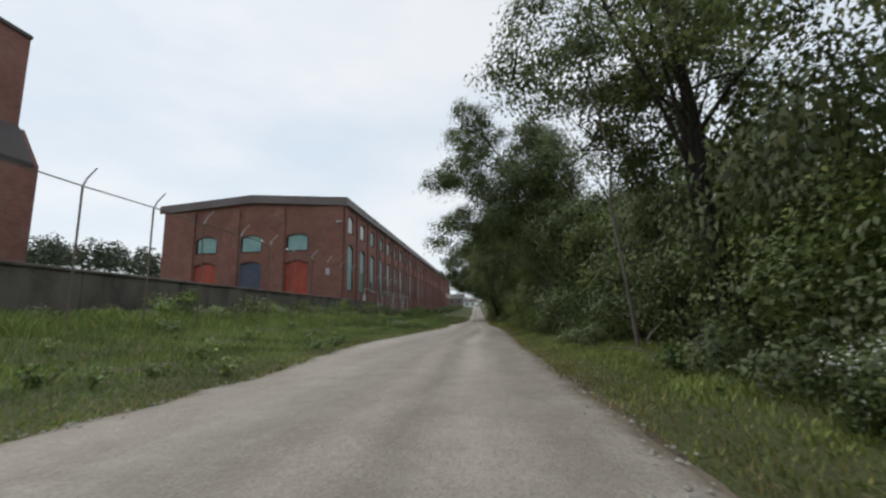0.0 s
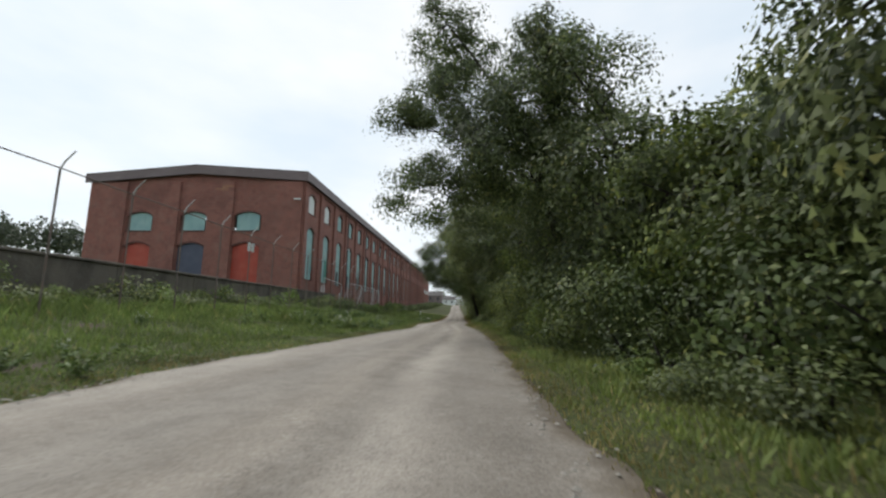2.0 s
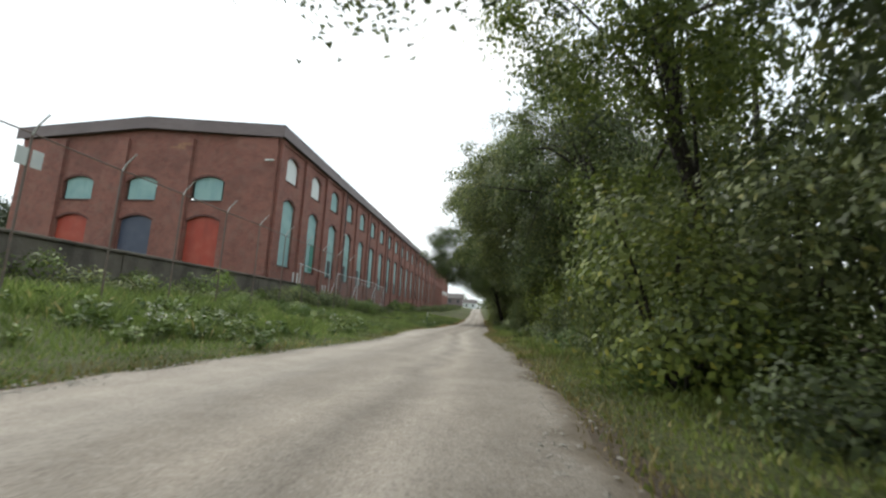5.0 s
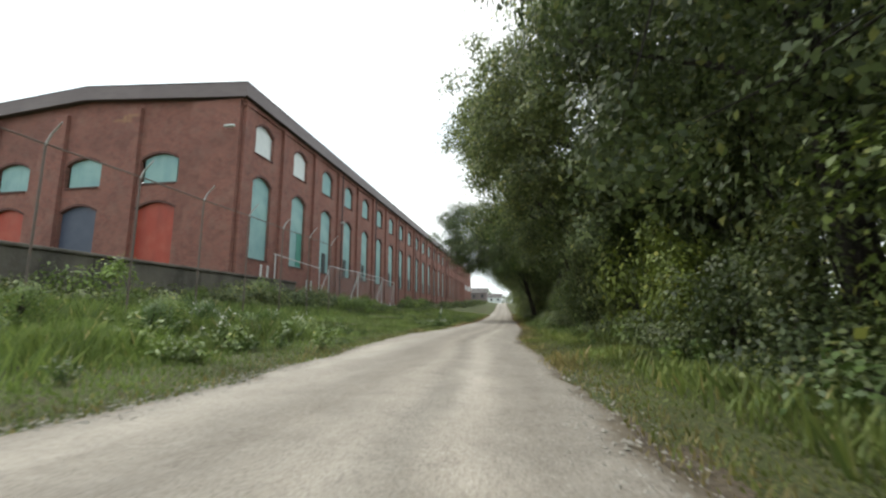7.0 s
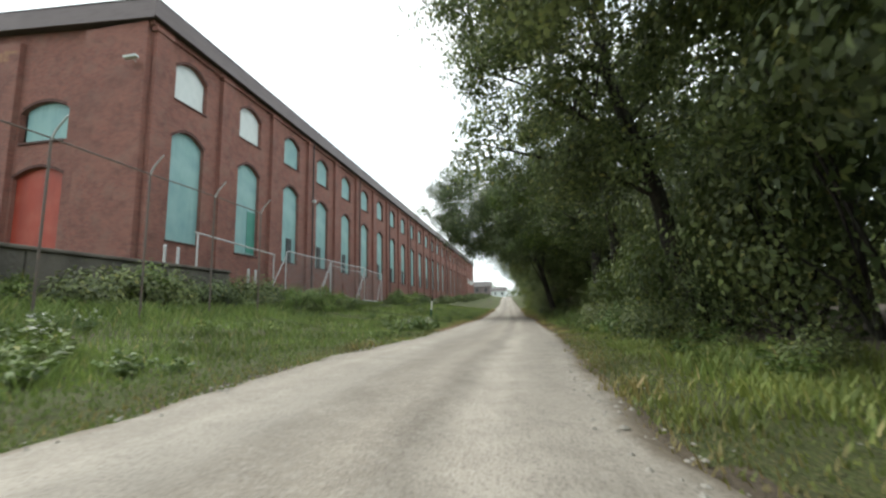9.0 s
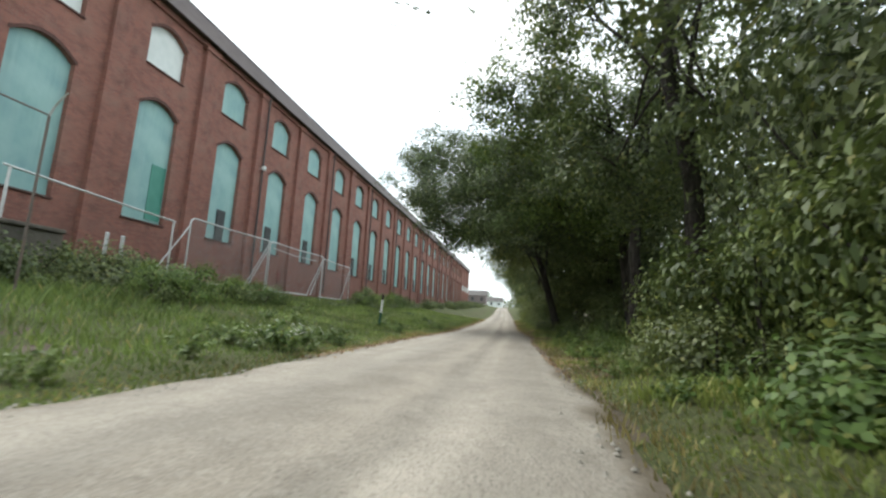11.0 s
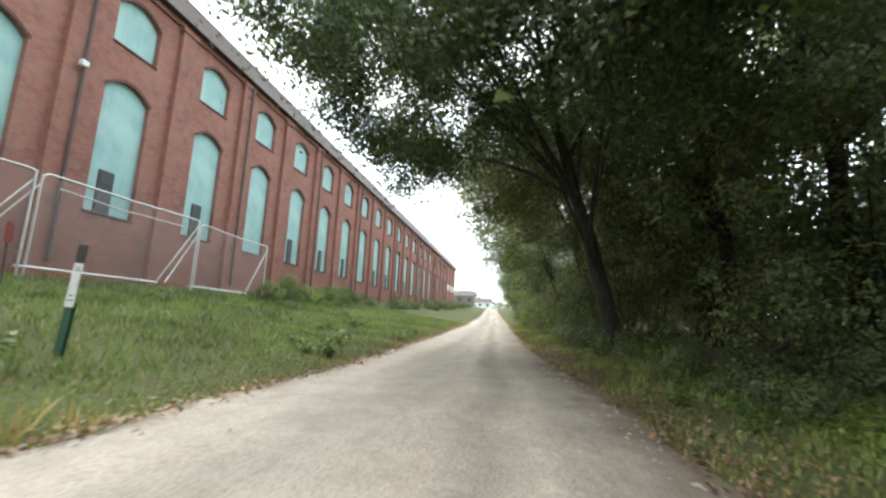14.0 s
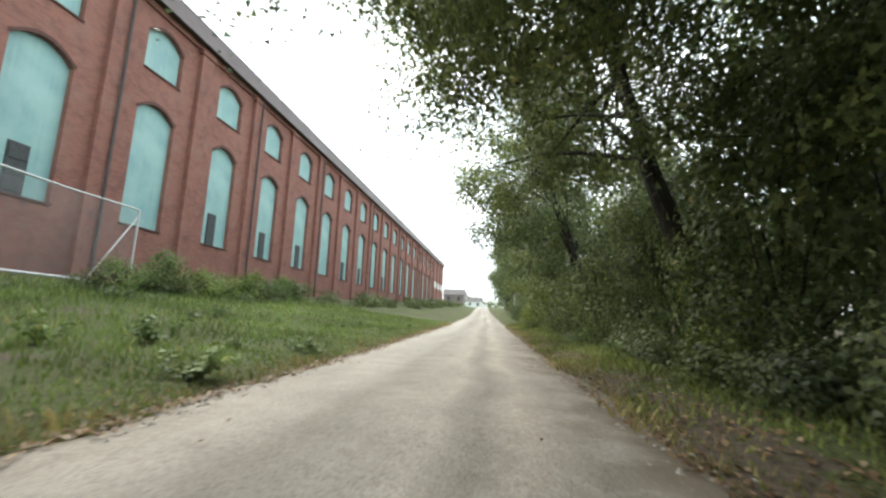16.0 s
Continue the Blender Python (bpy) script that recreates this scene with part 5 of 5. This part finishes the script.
def put_herb(k, x, y, s):
    m = pose(x, y, land(x, y), 0, 0, hr.uniform(0, 360)) @ Matrix.Diagonal((s, s, s * hr.uniform(0.7, 1.15), 1))
    if k not in seen:
        seen.add(k)
        HERBS[k].matrix_basis = m
    else:
        copy_thing(HERBS[k], Matrix.Identity(4)).matrix_basis = m


for i in range(60):
    y = hr.uniform(-31, -13)
    put_herb(hr.choices((0, 1, 2), (5, 3, 1))[0], road_left(y) - 1.2 - 6.0 * hr.random(), y, hr.uniform(0.7, 1.35))
for i in range(150):
    y = hr.uniform(-58, 34)
    d = 0.5 + 6.5 * hr.random() ** 1.6
    if noise.noise(Vector((d * 0.5, y * 0.25, 6))) > -0.12:
        put_herb(hr.choices((0, 1, 2), (5, 4, 1))[0], road_left(y) - d, y, hr.uniform(0.5, 1.1))
for i in range(16):
    put_herb(hr.choice((0, 2, 2, 1)), 16.2 + hr.uniform(-1.0, 0.6), -2.4 + hr.uniform(-1.2, 1.8), hr.uniform(0.6, 1.0))
for i in range(70):
    y = hr.uniform(-6, 9)
    put_herb(hr.choices((0, 1), (3, 2))[0], road_right(y) + 0.55 + hr.random() * (verge(y) + 0.2), y, hr.uniform(0.25, 0.55))
for i in range(70):
    y = hr.uniform(-58, 34)
    put_herb(hr.choices((0, 1), (2, 4))[0], road_right(y) + 1.3 + hr.random() * 1.3, y, hr.uniform(0.5, 1.0))


def litter(name, n, pick, size, mat, label, thick, seed):
    """Small flat pieces lying on the ground."""
    g = np.random.default_rng(seed)
    c = np.array([(lambda p: (p[0], p[1], (road_rise(p[1]) + 0.02 if road_left(p[1]) < p[0] < road_right(p[1]) else land(*p)) + thick))(pick(g)) for _ in range(n)])
    nrm = g.normal(size=c.shape) * 0.35 + np.array([0, 0, 1])
    return tagged(new(name, quads_mesh(name, leaf_quads(c, nrm, size, g, 0.7), mat)), label, "litter", kind="stuff")


def litter_pick(g):
    y = g.uniform(-4, 40)
    return (road_left(y) + g.normal() * 0.15 - 0.06, y) if g.uniform() < 0.5 else (road_right(y) + abs(g.normal()) * 0.75 - 0.12, y)


DEAD = leaf_material("dead_leaves", (0.13, 0.075, 0.042), (0.38, 0.25, 0.15), (0.52, 0.40, 0.27))
litter("leaf_litter", 15000, litter_pick, 0.056, DEAD, "scattered brown and tan fallen leaves along the trail", 0.015, 5)
litter("leaf_litter", 70, lambda g: (g.uniform(17.4, 21.0), g.uniform(-4, 30)), 0.05, DEAD, "a few dark fallen leaves on the gravel", 0.035, 6)


def stones(n, pick, low, high, seed):
    g = random.Random(seed)
    bm_v, bm_f = [], []
    for _ in range(n):
        x, y = pick(g)
        s = g.uniform(low, high)
        z = road_rise(y) + (0.012 if road_left(y) < x < road_right(y) else max(0.0, land(x, y) - road_rise(y)))
        k = len(bm_v)
        pts = [(1, 0, 0.1), (0.2, 0.9, 0.1), (-0.9, 0.3, 0.1), (-0.4, -0.8, 0.1), (0.5, -0.7, 0.15), (0.1, 0.1, 0.8)]
        a = g.uniform(0, 6.28)
        for px, py, pz in pts:
            px, py = px * g.uniform(0.7, 1.2), py * g.uniform(0.7, 1.2)
            bm_v.append((x + s * (px * math.cos(a) - py * math.sin(a)), y + s * (px * math.sin(a) + py * math.cos(a)), z + s * pz * g.uniform(0.6, 1.0)))
        bm_f += [(k + i, k + (i + 1) % 5, k + 5) for i in range(5)]
    return tagged(mesh_ob("gravel_stones", bm_v, bm_f, STONE), "loose pale limestone stones along the trail's edges", "stones", kind="stuff")


def edge_stones(g):
    y = g.uniform(-61, 40)
    return (road_left(y) + g.gauss(0.12, 0.16), y) if g.random() < 0.6 else (road_right(y) + g.gauss(-0.2, 0.16), y)


STONE = material("limestone_lumps", (0.36, 0.335, 0.295), 0.9, spots=[(9, 4, 0.4, 0.7, (0.25, 0.23, 0.20), 0.7)])
stones(4200, edge_stones, 0.010, 0.034, 4)
stones(1800, lambda g: (road_left(-30) + abs(g.gauss(0, 0.8)), g.uniform(-36, -22)), 0.008, 0.024, 14)
stones(9000, lambda g: (g.uniform(17.5, 22.3), g.uniform(-36, -22)), 0.007, 0.019, 15)
stones(2600, lambda g: (g.uniform(17.3, 22.4), g.uniform(-60, 30)), 0.006, 0.018, 9)


def stick(points, r, label):
    s = tagged(new("fallen_branch"), label, "branch", group="fallen branches")
    bm = bmesh.new()
    tube(bm, points, [r, r * 0.9, r * 0.7, r * 0.4][:len(points)], 6)
    part("bough", bm, BARK if "dead" in label else PALE_BARK, s)
    return s


stick([(25.2, -50.9, 0.35), (25.5, -50.2, 0.42), (26.1, -49.4, 0.72)], 0.03, "bare pale fallen branch under the trees")
stick([(24.2, -51.0, 0.16), (24.6, -51.2, 0.22), (25.0, -51.7, 0.20)], 0.018, "thin bare fallen branch on the verge")
stick([(23.4, 10.6, 0.35), (24.2, 10.9, 0.75), (24.9, 11.4, 0.9), (25.6, 11.6, 1.3)], 0.05, "dry dead branch in the dark undergrowth")
stick([(23.2, -7.0, 0.5), (23.9, -6.5, 0.9), (24.5, -6.6, 1.1)], 0.035, "dry dead branch in the undergrowth")


def flower_bush():
    s = tagged(new("flowering_bush"), "low bush with clusters of small white flowers", "bush")
    me, tips = crown_mesh([(0, 0, 0.5, 0.55, 0.6, 0.55, 40)], 91, 0.08, 30, 0.14, LEAF_B, -0.6)
    c = new("foliage", me)
    c.parent = s
    g = np.random.default_rng(3)
    cc = np.repeat(np.array([tuple(t) for t in tips if t.z > 0.3]), 9, 0)
    cc = cc + g.normal(size=cc.shape) * 0.09
    fl = new("blossom", quads_mesh("blossom", leaf_quads(cc, g.normal(size=cc.shape) + np.array([0, 0, 1.0]), 0.035, g, 0.9), PETAL))
    fl.parent = s
    fl["label"] = "small white flowers"
    s.matrix_basis = pose(24.9, -57.4, land(24.9, -57.4) - 0.02) @ Matrix.Diagonal((0.8, 0.8, 0.7, 1))


flower_bush()


# ---- far off: wooded hill, houses and trees beyond the end of the trail ----


def far_woods(name, spots, size, leaf, n, seed, label, mat=None):
    g = np.random.default_rng(seed)
    c = []
    for x, y, r, h in spots:
        k = int(n)
        d = g.normal(size=(k, 3))
        d /= np.linalg.norm(d, axis=1, keepdims=True)
        d[:, 2] = np.abs(d[:, 2])
        c.append(np.array((x, y, land(x, y) - h * 0.02)) + d * np.array((r, r, h)) * (g.uniform(0.6, 1.1, k))[:, None])
    c = np.concatenate(c)
    return tagged(new(name, quads_mesh(name, leaf_quads(c, g.normal(size=c.shape) + np.array([0, 0, 0.8]), leaf, g, 0.8), mat or LEAF_A)), label, "woods", kind="stuff")


gr = random.Random(12)
far_woods("far_woods", [(-230 + i * 2.6 + gr.uniform(-5, 5), 112 + gr.uniform(-14, 30), gr.uniform(5, 8), gr.uniform(9, 14)) for i in range(60)], 1, 1.2, 300, 1, "distant dark wooded hill beyond the mill yard", LEAF_FAR)
far_woods("far_woods", [(-12 + i * 3.4, 262 + gr.uniform(-8, 20), gr.uniform(3.5, 6), gr.uniform(6, 10)) for i in range(16)], 1, 0.9, 260, 2, "distant trees beyond the end of the trail")
far_woods("far_woods", [(40 + gr.uniform(0, 30), -90 + i * 7, gr.uniform(6, 9), gr.uniform(12, 16)) for i in range(34)], 1, 1.1, 750, 3, "deep woodland behind the trees along the trail")


def far_house(x, y, w, d, h, wall, label):
    p = tagged(new("house"), label, "house", group="houses beyond the trail")
    z = land(x, y) - 0.3
    bm = bmesh.new()
    box(bm, -w / 2, w / 2, -d / 2, d / 2, 0, h)
    part("wall", bm, wall, p)
    v = [(sx * (w / 2 + 0.4), sy * (d / 2 + 0.4), h) for sx in (-1, 1) for sy in (-1, 1)] + [(-w / 2 - 0.4, 0, h + d * 0.35), (w / 2 + 0.4, 0, h + d * 0.35)]
    mesh_ob("roof", v, [(0, 2, 5, 4), (1, 4, 5, 3), (0, 4, 1), (2, 3, 5), (0, 1, 3, 2)], ROOF, p)
    for i in (-1, 1):
        bm = bmesh.new()
        box(bm, i * w * 0.25 - 0.6, i * w * 0.25 + 0.6, -d / 2 - 0.05, -d / 2 + 0.05, h * 0.4, h * 0.8)
        part("window", bm, DARK_VENT, p)
    p.matrix_basis = pose(x, y, z)


far_house(-1.5, 205, 9, 8, 4.2, FASCIA, "grey-brown house with a dark roof far down the trail")
far_house(5.5, 235, 8, 7, 3.4, WHITE_BOARD, "small white house far down the trail")
put_shrub(1, 26, -62.5, 1.2)

# the plan set out in metres
for ob in list(scene.objects):
    if ob.parent is None and ob.type in ("MESH", "EMPTY"):
        ob.matrix_basis = Matrix.Scale(UNIT, 4) @ ob.matrix_basis
